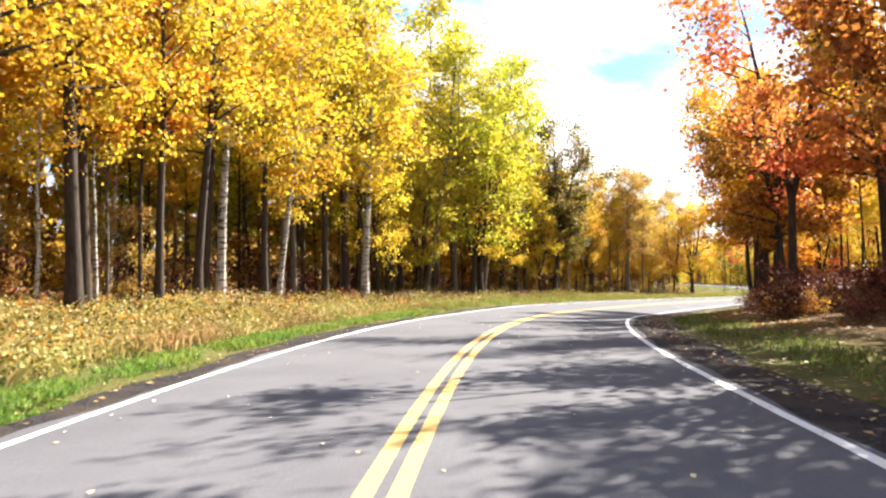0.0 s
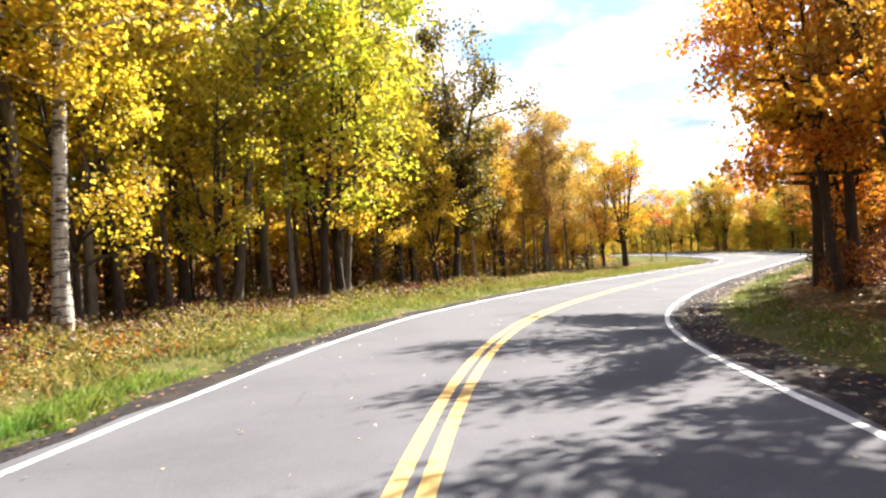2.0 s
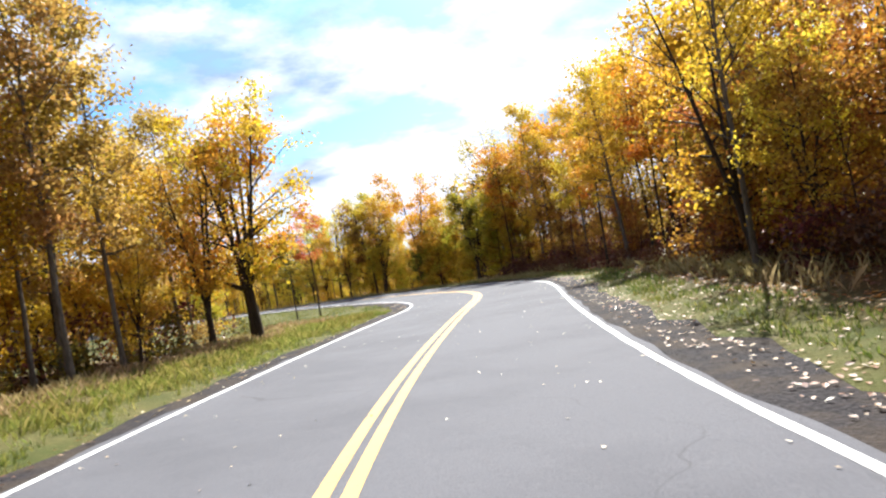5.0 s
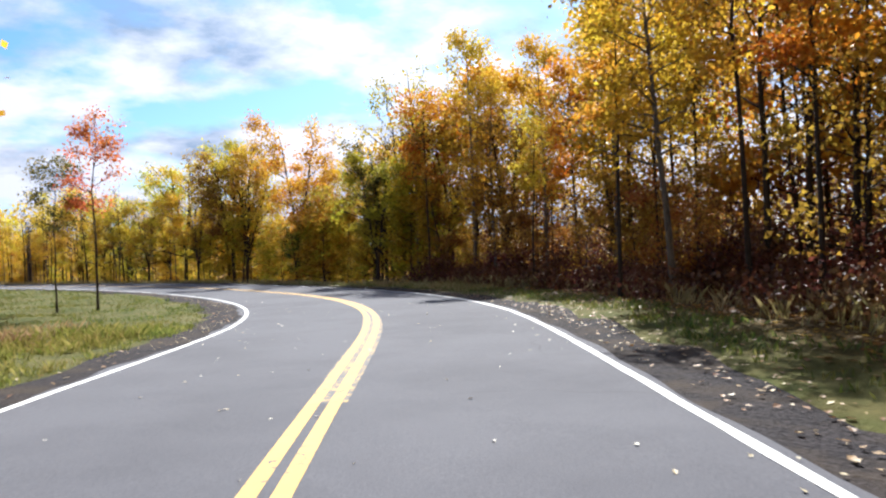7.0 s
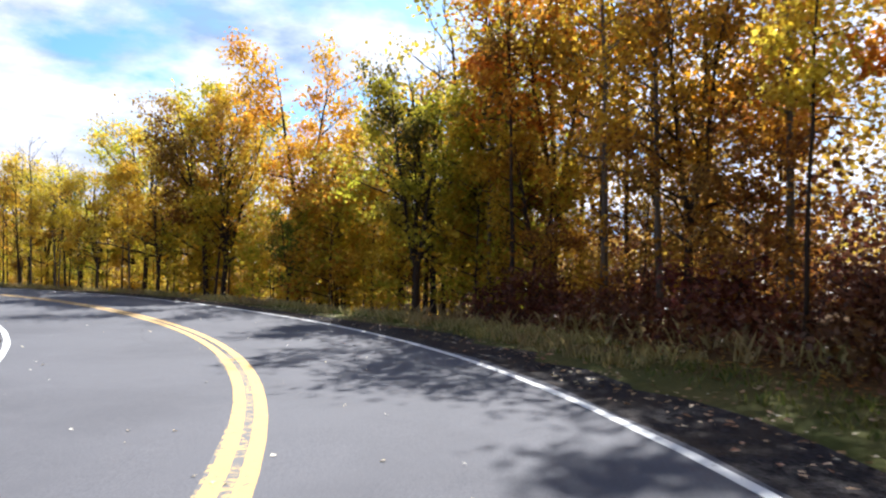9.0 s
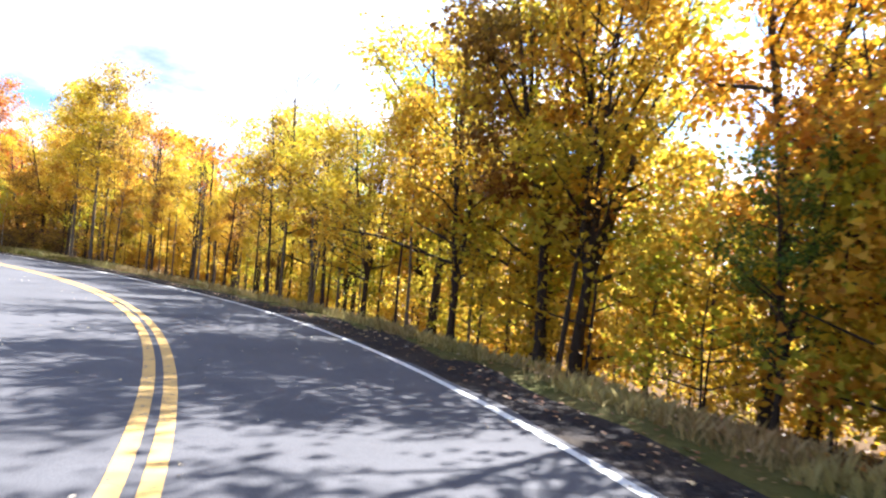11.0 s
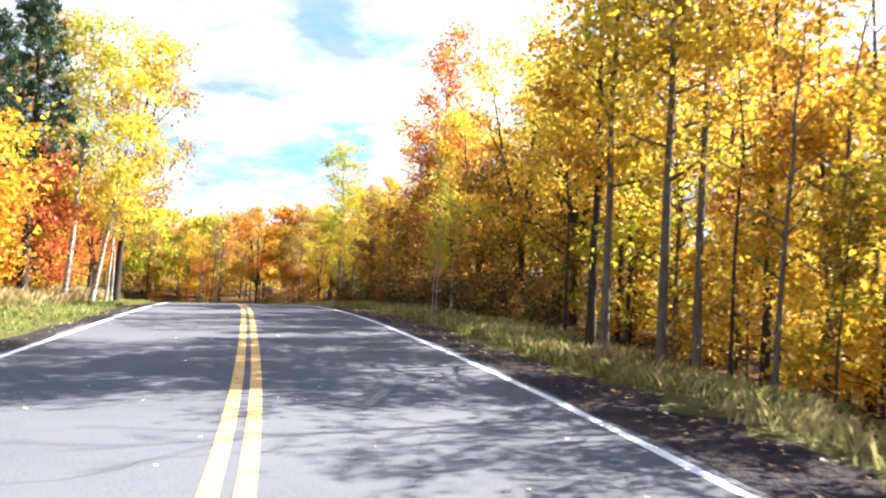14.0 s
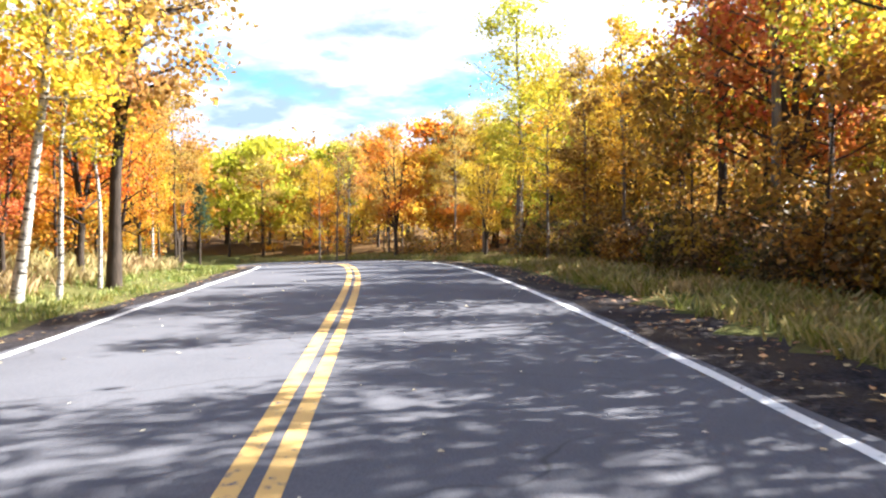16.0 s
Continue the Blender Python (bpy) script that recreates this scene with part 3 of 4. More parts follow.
FAR = {"corners": 3, "sides": (5, 3)}
SHAPES = {
    "aspen": [grow(11 + i, 12.0, 0.105, 0.34, 1.75, 26, 5000, 0.106, 0.6, "column", 0.02 * (i - 1), 0.10, 4, 0.32) for i in range(3)],
    "maple": [grow(21 + i, 10.5, 0.16, 0.24, 3.0, 30, 5400, 0.122, 0.8, "round", 0.02, 0.14, 5, 0.32, fork=0.2 + 0.05 * i, leaders=3 + i % 2) for i in range(3)],
    "airy_maple": [grow(121 + i, 10.5, 0.13, 0.22, 2.7, 26, 3000, 0.112, 0.9, "round", 0.02, 0.14, 5, 0.3, fork=0.18 + 0.06 * i, leaders=3 + i % 2) for i in range(3)],
    "oak": [grow(31 + i, 11.0, 0.15, 0.36, 3.4, 24, 5600, 0.118, 0.5, "wide", 0.03, 0.2, 6, 0.32, 0.6, fork=0.36, leaders=2 + i) for i in range(2)],
    "dense_oak": [grow(34 + i, 11.0, 0.18, 0.3, 3.5, 30, 10500, 0.126, 0.5, "wide", 0.0, 0.17, 5, 0.32, 0.7, fork=0.42, leaders=3) for i in range(2)],
    "birch": [grow(41 + i, 11.5, 0.10, 0.48, 1.5, 18, 2100, 0.12, 0.7, "column", 0.04, 0.16, 4, 0.34) for i in range(2)],
    "slim": [grow(51 + i, 12.0, 0.078, 0.5, 1.6, 16, 2700, 0.122, 0.6, "column", 0.02, 0.12, 3, 0.36) for i in range(3)],
    "tall": [grow(45 + i, 13.5, 0.165, 0.40, 2.3, 24, 4600, 0.115, 0.6, "column", 0.02 * (i - 1), 0.16, 4, 0.36) for i in range(3)],
    "aspen_behind": [grow(14 + i, 12.0, 0.105, 0.34, 1.8, 18, 2900, 0.155, 0.6, "column", 0.0, 0.10, 3, 0.4, **FAR) for i in range(2)],
    "maple_behind": [grow(24 + i, 10.5, 0.15, 0.24, 3.0, 20, 3600, 0.165, 0.7, "round", 0.02, 0.14, 3, 0.42, fork=0.26, **FAR) for i in range(2)],
    "oak_behind": [grow(36 + i, 11.0, 0.15, 0.36, 3.4, 18, 3000, 0.17, 0.35, "wide", 0.03, 0.2, 4, 0.4, 0.75, **FAR) for i in range(2)],
    "slim_behind": [grow(56 + i, 12.0, 0.09, 0.48, 1.6, 14, 1700, 0.17, 0.6, "column", 0.02, 0.12, 3, 0.42, **FAR) for i in range(3)],
    "far": [grow(61 + i, 11.0, 0.13, 0.2, 2.6, 14, 2300, 0.27, 0.5, "round", 0.0, 0.12, 3, 0.55, **FAR) for i in range(3)],
    "sapling": [grow(71 + i, 4.6, 0.03, 0.14, 1.25, 12, 1700, 0.085, 0.5, "round", 0.03, 0.08, 3, 0.26, **FAR) for i in range(3)],
    "shrub": [grow(81 + i, 1.25, 0.02, 0.02, 0.85, 10, 950, 0.072, 0.7, "round", 0.0, 0.03, 3, 0.2, **FAR) for i in range(3)],
    "bare": [grow(91 + i, 12.5, 0.11, 0.3, 1.5, 22, 0, 0, 0.9, "column", 0.01, 0.12, 5) for i in range(2)],
    "pine": [pine(101, 13.0)],
}
KIND = {
    "aspen": ("aspen_tree", "tree", "{} aspen with a slim pale trunk in the roadside forest", "grey"),
    "maple": ("maple_tree", "tree", "{} maple with a full rounded crown beside the road", "dark"),
    "oak": ("oak_tree", "tree", "{} oak with crooked spreading limbs beside the road", "dark"),
    "birch": ("birch_tree", "tree", "{} birch with a thin white trunk at the forest edge", "white"),
    "slim": ("forest_tree", "tree", "tall thin forest tree with a sparse {} crown", "dark"),
    "tall": ("forest_tree", "tree", "tall dark-trunked forest tree with a {} crown", "dark"),
    "far": ("forest_tree", "tree", "{} tree deep in the autumn forest", "dark"),
    "sapling": ("sapling", "sapling", "{} young tree in the undergrowth of the forest", "dark"),
    "shrub": ("shrub", "shrub", "low {} bush at the foot of the trees", "dark"),
    "bare": ("bare_tree", "tree", "leafless grey tree standing among coloured trees", "grey"),
    "pine": ("pine_tree", "tree", "dark green pine with a straight bare lower trunk", "dark"),
}
WORDS = {"yellow": "bright yellow-leaved", "gold": "golden-leaved", "lime": "yellow-green-leaved", "orange": "orange-leaved", "red": "red-leaved", "russet": "russet-brown-leaved", "bronze": "dull bronze-leaved", "tan": "dry tan-leaved", "olive": "dull green and brown-leaved", "green": "green-leaved", "needle": "needled", "brush": "dark red-brown", "umber": "dull olive-brown"}
KIND["dense_oak"] = KIND["oak"]
KIND["airy_maple"] = ("maple_tree", "tree", "{} maple with a thin open crown beside the road", "dark")
for kind in ("aspen", "maple", "oak", "slim"):  # their like, farther in
    KIND[kind + "_behind"] = KIND[kind]
made, deep_wood, deep_leaf = {}, [], {}


def plant(kind, palette, s, o, size=1.0, variant=None, bark=None, lean=(0.0, 0.0)):
    """One tree or bush of its kind at s, o by the road, leaning along and across it."""
    name, category, label, own_bark = KIND[kind]
    bark = bark or own_bark
    variant = int(rng.integers(len(SHAPES[kind]))) if variant is None else variant
    turn = float(along(np.array([s]))[3][0])
    tilt = (-lean[1] * math.sin(turn) - lean[0] * math.cos(turn), lean[1] * math.cos(turn) - lean[0] * math.sin(turn))
    m = Matrix.Translation(spot(s, o)) @ Euler((tilt[0], tilt[1], float(rng.uniform(0, 6.283)) if lean == (0.0, 0.0) else 0.0)).to_matrix().to_4x4() @ Matrix.Diagonal((size * float(rng.uniform(0.92, 1.1)), size * float(rng.uniform(0.92, 1.1)), size, 1))
    if kind == "far":
        mat = np.array(m)
        for store, shape in zip((deep_wood, deep_leaf.setdefault(palette, [])), SHAPES[kind][variant]):
            store.append((np.asarray(shape[0]) @ mat[:3, :3].T + mat[:3, 3], shape[1]))
        return None
    key = (kind, palette, variant, bark)
    if key in made:
        return copy_thing(made[key], m)
    wood, crown = SHAPES[kind][variant]
    tree = new(name)
    trunk = new("stem" if kind == "shrub" else "trunk", mesh_of("trunk", *wood, BARK[bark], True))
    trunk.parent = tree
    if crown is not None:
        leafage = new("crown", mesh_of("crown", *crown, LEAF[palette]))
        leafage.parent = tree
    tagged(tree, label.format(WORDS[palette]), category, "trees of the roadside forest" if category == "tree" else category + "s of the undergrowth")
    tree.matrix_basis = m
    made[key] = tree
    return tree


# the trees that stand out, by the road: the bank of bracken and the tall wood behind it
plant("birch", "yellow", 19.7, -11.0, 0.75, bark="white")
plant("birch", "gold", 22.5, -12.6, 0.7, bark="white")
plant("birch", "gold", 16.8, -10.4, 0.6, bark="white")
plant("tall", "gold", 25.6, -10.6, 1.15, 0, "white", (0.0, 0.05))
plant("aspen", "gold", 29.4, -10.4, 1.15, 1, "white", (0.0, 0.10))
plant("tall", "yellow", 35.8, -9.6, 1.1, 2, "white")
plant("tall", "gold", 37.6, -11.0, 1.0, 1)
plant("tall", "yellow", 40.6, -11.0, 1.0, 0)
plant("tall", "yellow", 42.2, -11.2, 1.05, 2)
plant("aspen", "lime", 43.4, -10.3, 1.35, 1, "grey", (0.0, 0.16))
plant("maple", "lime", 41.4, -9.4, 0.72, 1)
plant("maple", "yellow", 37.0, -10.2, 0.74, 2)
plant("aspen", "lime", 45.0, -9.2, 1.35, 0)
plant("maple", "lime", 46.0, -8.6, 1.22, 0)
plant("maple", "yellow", 47.4, -8.8, 1.05, 1)
plant("aspen", "lime", 48.6, -9.4, 1.4, 2, lean=(0.0, 0.06))
plant("maple", "yellow", 52.0, -10.2, 0.8, 2)
plant("maple", "gold", 54.6, -10.4, 0.9, 1)
plant("dense_oak", "olive", 59.6, -10.2, 1.22, 0, lean=(0.0, 0.04))
plant("dense_oak", "olive", 57.6, -11.4, 1.0, 1, lean=(0.0, -0.10))
plant("dense_oak", "olive", 61.4, -11.0, 0.95, 1)
plant("maple", "gold", 56.4, -9.4, 0.6, 2)
plant("birch", "lime", 62.8, -10.7, 0.7, bark="white")
plant("maple", "gold", 66.0, -11.2, 0.78, 1)
plant("maple", "yellow", 68.4, -12.0, 0.8, 0)
plant("aspen", "tan", 72.6, -10.4, 1.0, 1)
plant("aspen", "tan", 73.8, -11.4, 1.04, 2)
plant("aspen", "tan", 75.0, -10.2, 0.96, 0)
plant("aspen", "gold", 71.4, -11.8, 0.8, 2)
plant("maple", "gold", 77.6, -11.0, 0.7, 2)
plant("maple", "gold", 81.6, -8.2, 1.02, 1)
plant("maple", "orange", 83.4, -9.0, 0.9, 0)
plant("maple", "gold", 80.4, -9.6, 0.78, 0)
plant("maple", "lime", 88.6, -12.6, 0.6, 1)
plant("slim", "red", 103.6, -7.9, 0.62, 1)
plant("slim", "olive", 104.6, -9.2, 0.5, 0)
# the bank across from it
plant("oak", "red", 26.4, 8.4, 1.0, 0, lean=(0.0, -0.08))
plant("oak", "red", 23.4, 10.2, 1.0, 1)
plant("dense_oak", "russet", 7.5, 8.8, 0.9, 0)
plant("dense_oak", "russet", 12.1, 8.6, 0.95, 1)
plant("dense_oak", "russet", 16.8, 9.2, 1.0, 0)
plant("dense_oak", "russet", 31.2, 8.8, 0.95, 0)
plant("dense_oak", "orange", 35.4, 9.0, 0.98, 1)
plant("oak", "russet", 39.2, 8.2, 0.9, 0, lean=(0.0, -0.06))
plant("oak", "russet", 41.4, 9.0, 0.74, 1, lean=(0.0, -0.08))
plant("oak", "orange", 44.2, 7.8, 0.95, 1, lean=(0.0, -0.14))
plant("dense_oak", "orange", 45.4, 8.3, 1.0, 0, lean=(0.0, -0.05))
plant("oak", "gold", 47.2, 7.9, 1.08, 0, lean=(0.0, -0.06))
plant("dense_oak", "orange", 50.2, 7.7, 1.08, 1)
plant("maple", "orange", 50.8, 8.8, 0.72, 1)
plant("maple", "orange", 55.0, 8.2, 0.55, 0)
plant("maple", "red", 59.6, 8.0, 0.6, 0)
plant("slim", "bronze", 61.0, 9.4, 0.9, 0)
plant("slim", "russet", 63.6, 9.0, 0.85, 2)
plant("maple", "red", 57.4, 9.6, 0.66, 1)
plant("bare", "tan", 62.0, 9.6, 0.95, 0, "dark")
plant("maple", "yellow", 69.4, 8.4, 0.66, 2)
plant("airy_maple", "gold", 72.6, 8.0, 0.74, 1, "dark", (0.0, -0.12))
plant("aspen", "yellow", 74.8, 9.0, 0.8, 1)
plant("bare", "tan", 71.3, 7.6, 0.78, 0)
plant("bare", "tan", 77.8, 9.5, 0.85, 1)
plant("maple", "yellow", 78.6, 9.6, 0.72, 0)
plant("airy_maple", "bronze", 98.0, 10.2, 0.85, 0)
plant("airy_maple", "bronze", 104.0, 9.6, 0.8, 2)
plant("oak", "bronze", 109.0, 10.6, 0.85, 1)
plant("airy_maple", "gold", 112.4, 10.4, 0.82, 0)
# the outside of the bend
plant("oak", "orange", 120.2, 9.4, 1.02, 0, lean=(0.0, -0.04))
plant("oak", "russet", 120.4, 10.6, 0.95, 1, lean=(0.0, 0.10))
plant("maple", "orange", 121.4, 12.0, 0.9, 2)
plant("maple", "green", 118.4, 7.6, 0.38, 2)
plant("maple", "gold", 123.6, 8.2, 1.0, 1, lean=(0.0, 0.05))
plant("airy_maple", "yellow", 126.0, 9.0, 1.0, 2)
plant("oak", "bronze", 124.6, 8.1, 0.9, 0)
plant("slim", "gold", 123.2, 7.5, 0.85, 1, lean=(0.0, 0.10))
plant("airy_maple", "lime", 116.2, 11.0, 0.72, 0)
plant("airy_maple", "gold", 113.6, 9.4, 0.8, 1)
plant("oak", "olive", 112.6, 9.4, 0.8, 0)
plant("maple", "gold", 108.4, 9.4, 0.85, 2)
plant("maple", "lime", 111.6, 7.9, 0.6, 0)
plant("maple", "lime", 110.4, 10.2, 1.0, 1)
plant("maple", "yellow", 117.9, 12.5, 0.75, 2)
plant("slim", "gold", 116.3, 9.8, 0.7)
plant("airy_maple", "gold", 127.4, 7.6, 0.98, 0)
plant("airy_maple", "yellow", 129.2, 8.2, 1.0, 2)
plant("airy_maple", "yellow", 132.2, 7.8, 0.68, 1)
plant("airy_maple", "lime", 134.6, 8.6, 0.74, 0)
plant("airy_maple", "lime", 137.4, 8.8, 0.78, 2)
plant("airy_maple", "yellow", 140.4, 9.5, 0.74, 0)
plant("airy_maple", "green", 136.2, 10.0, 0.74, 1)
plant("slim", "yellow", 140.8, 9.0, 0.74, 1)
plant("slim", "yellow", 139.4, 9.2, 0.72, 0)
plant("slim", "gold", 141.6, 9.4, 0.74, 1)
plant("slim", "yellow", 143.2, 8.8, 0.7, 2)
plant("slim", "yellow", 145.6, 8.0, 0.7, 0)
plant("slim", "yellow", 147.2, 7.6, 0.72, 1)
plant("airy_maple", "gold", 149.8, 9.5, 0.86, 0)
plant("slim", "gold", 151.6, 8.0, 0.84, 2)
plant("slim", "tan", 153.9, 7.4, 0.95, 2, "grey")
plant("slim", "yellow", 152.4, 7.0, 0.7, 1)
plant("slim", "tan", 155.8, 8.6, 0.74, 0)
plant("aspen", "gold", 156.0, 6.4, 0.84, 1, "dark")
plant("aspen", "yellow", 155.0, 6.2, 0.8, 0, "grey")
plant("aspen", "yellow", 154.2, 6.9, 0.85, 2, "grey")
plant("slim", "yellow", 157.6, 7.4, 0.82, 0, "grey")
plant("airy_maple", "yellow", 158.8, 8.8, 0.84, 0)
plant("slim", "yellow", 160.6, 7.8, 0.78, 1)
plant("airy_maple", "yellow", 162.4, 8.8, 0.82, 2)
plant("maple", "gold", 164.6, 9.4, 0.9, 1)
# where the road straightens
plant("maple", "gold", 166.8, 8.8, 0.98, 1)
plant("maple", "gold", 169.0, 9.2, 1.04, 2)
plant("maple", "yellow", 171.0, 8.6, 0.95, 0)
plant("aspen", "red", 174.8, 8.0, 1.06, 1)
plant("maple", "red", 175.4, 8.8, 1.15, 1)
plant("maple", "orange", 176.4, 10.0, 0.95, 0)
plant("birch", "lime", 166.0, 5.6, 0.42, 1)
plant("birch", "gold", 168.6, 6.4, 0.42, 0)
plant("birch", "lime", 167.4, 6.6, 0.5, 1)
plant("birch", "lime", 172.0, 7.4, 0.55, 0)
plant("oak", "gold", 178.6, 8.8, 0.84, 1)
plant("oak", "olive", 181.5, 9.2, 0.8, 0)
plant("airy_maple", "gold", 184.5, 8.8, 0.7, 2)
plant("birch", "lime", 189.6, 6.6, 0.92, 1)
plant("maple", "lime", 192.0, 7.4, 0.62, 1)
plant("maple", "orange", 203.0, 5.6, 0.8, 0)
# the grassy mound across the road
plant("pine", "needle", 171.0, -7.3, 0.84)
plant("pine", "needle", 167.6, -7.6, 0.8)
plant("aspen", "yellow", 174.6, -5.7, 0.92, 0, "white", lean=(0.0, 0.16))
plant("aspen", "lime", 172.0, -6.2, 0.9, 1, "white", lean=(0.0, 0.05))
plant("aspen", "tan", 175.6, -7.6, 0.95, 0, "white")
plant("birch", "yellow", 175.4, -5.3, 0.7, 1, "white", (0.0, 0.06))
plant("birch", "lime", 178.0, -5.4, 0.95, 0, "white")
plant("oak", "tan", 178.6, -5.3, 1.05, 1)
plant("maple", "red", 174.2, -7.2, 0.52, 0)
plant("maple", "red", 176.6, -6.8, 0.6, 1)
plant("maple", "orange", 180.4, -6.6, 0.66, 2)
plant("maple", "orange", 172.6, -7.8, 0.48, 1)
plant("pine", "needle", 201.0, -5.6, 0.38)
plant("maple", "gold", 186.0, -8.4, 0.5, 0)
plant("aspen", "tan", 190.0, -9.6, 0.6, 1, "white")
plant("maple", "gold", 194.0, -8.6, 0.64, 2)
plant("aspen", "tan", 198.0, -7.8, 0.62, 0, "white")
plant("maple", "gold", 204.0, -7.2, 0.55, 1)

# the forest behind them: stretches of the road with their mix of kinds and colours
FOREST = [
    # from, to, side, front, rows, gap, size, mix
    (2, 28, -1, 11.0, 6, 2.5, 1.05, [("tall", "yellow"), ("slim", "gold"), ("tall", "gold"), ("slim", "yellow"), ("tall", "yellow"), ("slim", "orange")]),
    (28, 56, -1, 11.0, 5, 2.8, 1.2, [("aspen", "lime"), ("aspen", "yellow"), ("slim", "yellow"), ("slim", "gold"), ("aspen", "lime"), ("slim", "lime")]),
    (56, 92, -1, 12.0, 5, 2.7, 0.92, [("aspen", "tan"), ("aspen", "gold"), ("slim", "tan"), ("slim", "gold"), ("aspen", "tan")]),
    (156, 182, -1, 9.5, 3, 2.8, 0.9, [("aspen", "yellow"), ("maple", "orange"), ("slim", "gold"), ("maple", "gold")]),
    (182, 214, -1, 7.5, 4, 2.8, 0.72, [("maple", "orange"), ("maple", "gold"), ("slim", "tan"), ("aspen", "tan"), ("aspen", "lime"), ("slim", "tan"), ("aspen", "yellow")]),
    (-2, 18, 1, 11.5, 2, 4.0, 0.85, [("oak", "russet"), ("maple", "orange"), ("oak", "gold")]),
    (18, 56, 1, 12.0, 2, 4.8, 0.85, [("slim", "yellow"), ("slim", "orange"), ("slim", "gold"), ("oak", "gold"), ("aspen", "yellow")]),
    (58, 84, 1, 10.5, 4, 3.2, 0.72, [("aspen", "gold"), ("maple", "yellow"), ("slim", "russet"), ("aspen", "tan"), ("slim", "gold"), ("oak", "russet")]),
    (80, 101, 1, 8.0, 3, 2.3, 1.02, [("slim", "gold"), ("slim", "yellow"), ("slim", "orange"), ("aspen", "gold"), ("slim", "bronze"), ("slim", "gold")]),
    (101, 111, 1, 9.2, 2, 1.9, 0.96, [("slim", "gold"), ("slim", "orange"), ("aspen", "gold"), ("slim", "bronze")]),
    (110, 121, 1, 11.4, 2, 3.2, 1.08, [("airy_maple", "gold"), ("slim", "russet"), ("airy_maple", "lime"), ("oak", "bronze"), ("slim", "gold")]),
    (118, 130, 1, 11.0, 2, 4.2, 0.72, [("airy_maple", "yellow"), ("slim", "lime"), ("slim", "yellow")]),
    (130, 154, 1, 10.8, 1, 4.0, 0.66, [("slim", "yellow"), ("slim", "lime"), ("airy_maple", "yellow"), ("slim", "gold")]),
    (156, 178, 1, 10.5, 3, 3.4, 0.85, [("airy_maple", "gold"), ("slim", "gold"), ("slim", "orange"), ("airy_maple", "yellow"), ("slim", "yellow")]),
    (178, 214, 1, 7.0, 4, 3.0, 0.68, [("aspen", "lime"), ("maple", "gold"), ("maple", "orange"), ("slim", "tan"), ("aspen", "tan"), ("aspen", "gold")]),
]
# thin poles along the edge of the slope
for k in range(30):
    s = 126.5 + 0.9 * k + float(rng.uniform(-0.4, 0.4))
    plant("slim", ("gold", "yellow", "bronze", "gold")[k % 4], s, float(rng.uniform(6.4, 8.6)), float(rng.uniform(0.38, 0.7)), None, ("dark", "grey")[k % 2])
for k in range(30):
    plant("bare", "tan", float(rng.uniform(84, 116)), float(rng.uniform(9.0, 20.0)), float(rng.uniform(0.8, 1.05)), None, "dark")
for k in range(46):
    plant("bare", "tan", float(rng.uniform(134, 160)), float(rng.uniform(6.6, 10.5)), float(rng.uniform(0.45, 0.75)), None, ("dark", "grey", "dark")[k % 3])
for k in range(4):
    plant("maple", ("lime", "gold", "yellow")[k % 3], 125.6 + 2.3 * k, 10.2 + 0.9 * (k % 3), 0.88 - 0.04 * k, k % 3)
for k in range(7):
    plant("bare", "tan", 203.0 + 1.6 * k, 1.0 + 1.9 * k, 0.62, None, "grey")
# thin bare stems between the trunks
for k in range(60):
    plant("bare", "tan", float(rng.uniform(4, 70)), -float(rng.uniform(11.5, 21.0)), float(rng.uniform(0.55, 0.95)), None, ("dark", "grey")[k % 2])
# dark trunks in the front of the forest
for k in range(10):
    plant("tall", ("gold", "yellow", "orange", "yellow")[k % 4], 13.0 + 2.9 * k + float(rng.uniform(-1, 1)), -float(rng.uniform(9.2, 12.5)), float(rng.uniform(0.9, 1.1)))
for s0, s1, side, front, rows, space, size, mix in FOREST:
    for row in range(rows):
        gap = space + 0.45 * row
        s = s0 + float(rng.uniform(0, gap))
        while s < s1:
            kind, palette = mix[int(rng.integers(len(mix)))]
            if row >= 1:
                kind = "far" if row >= 2 and (kind != "slim" or rng.random() < 0.5) else kind.replace("tall", "slim").replace("airy_", "") + "_behind"
            o = side * (front + row * 3.1 + float(rng.normal(0, 0.7)))
            plant(kind, palette, s, o, size * float(rng.uniform(0.8, 1.12)))
            s += gap * float(rng.uniform(0.7, 1.35))
# the wall of trees where the road bends away, and the far woods across the bend
for k in range(70):
    s, o = float(rng.uniform(194, 226)), float(rng.uniform(6, 36))
    plant("far", ("tan", "gold", "lime", "tan", "orange", "lime", "bronze")[k % 7], s, o, float(rng.uniform(0.6, 0.8)))


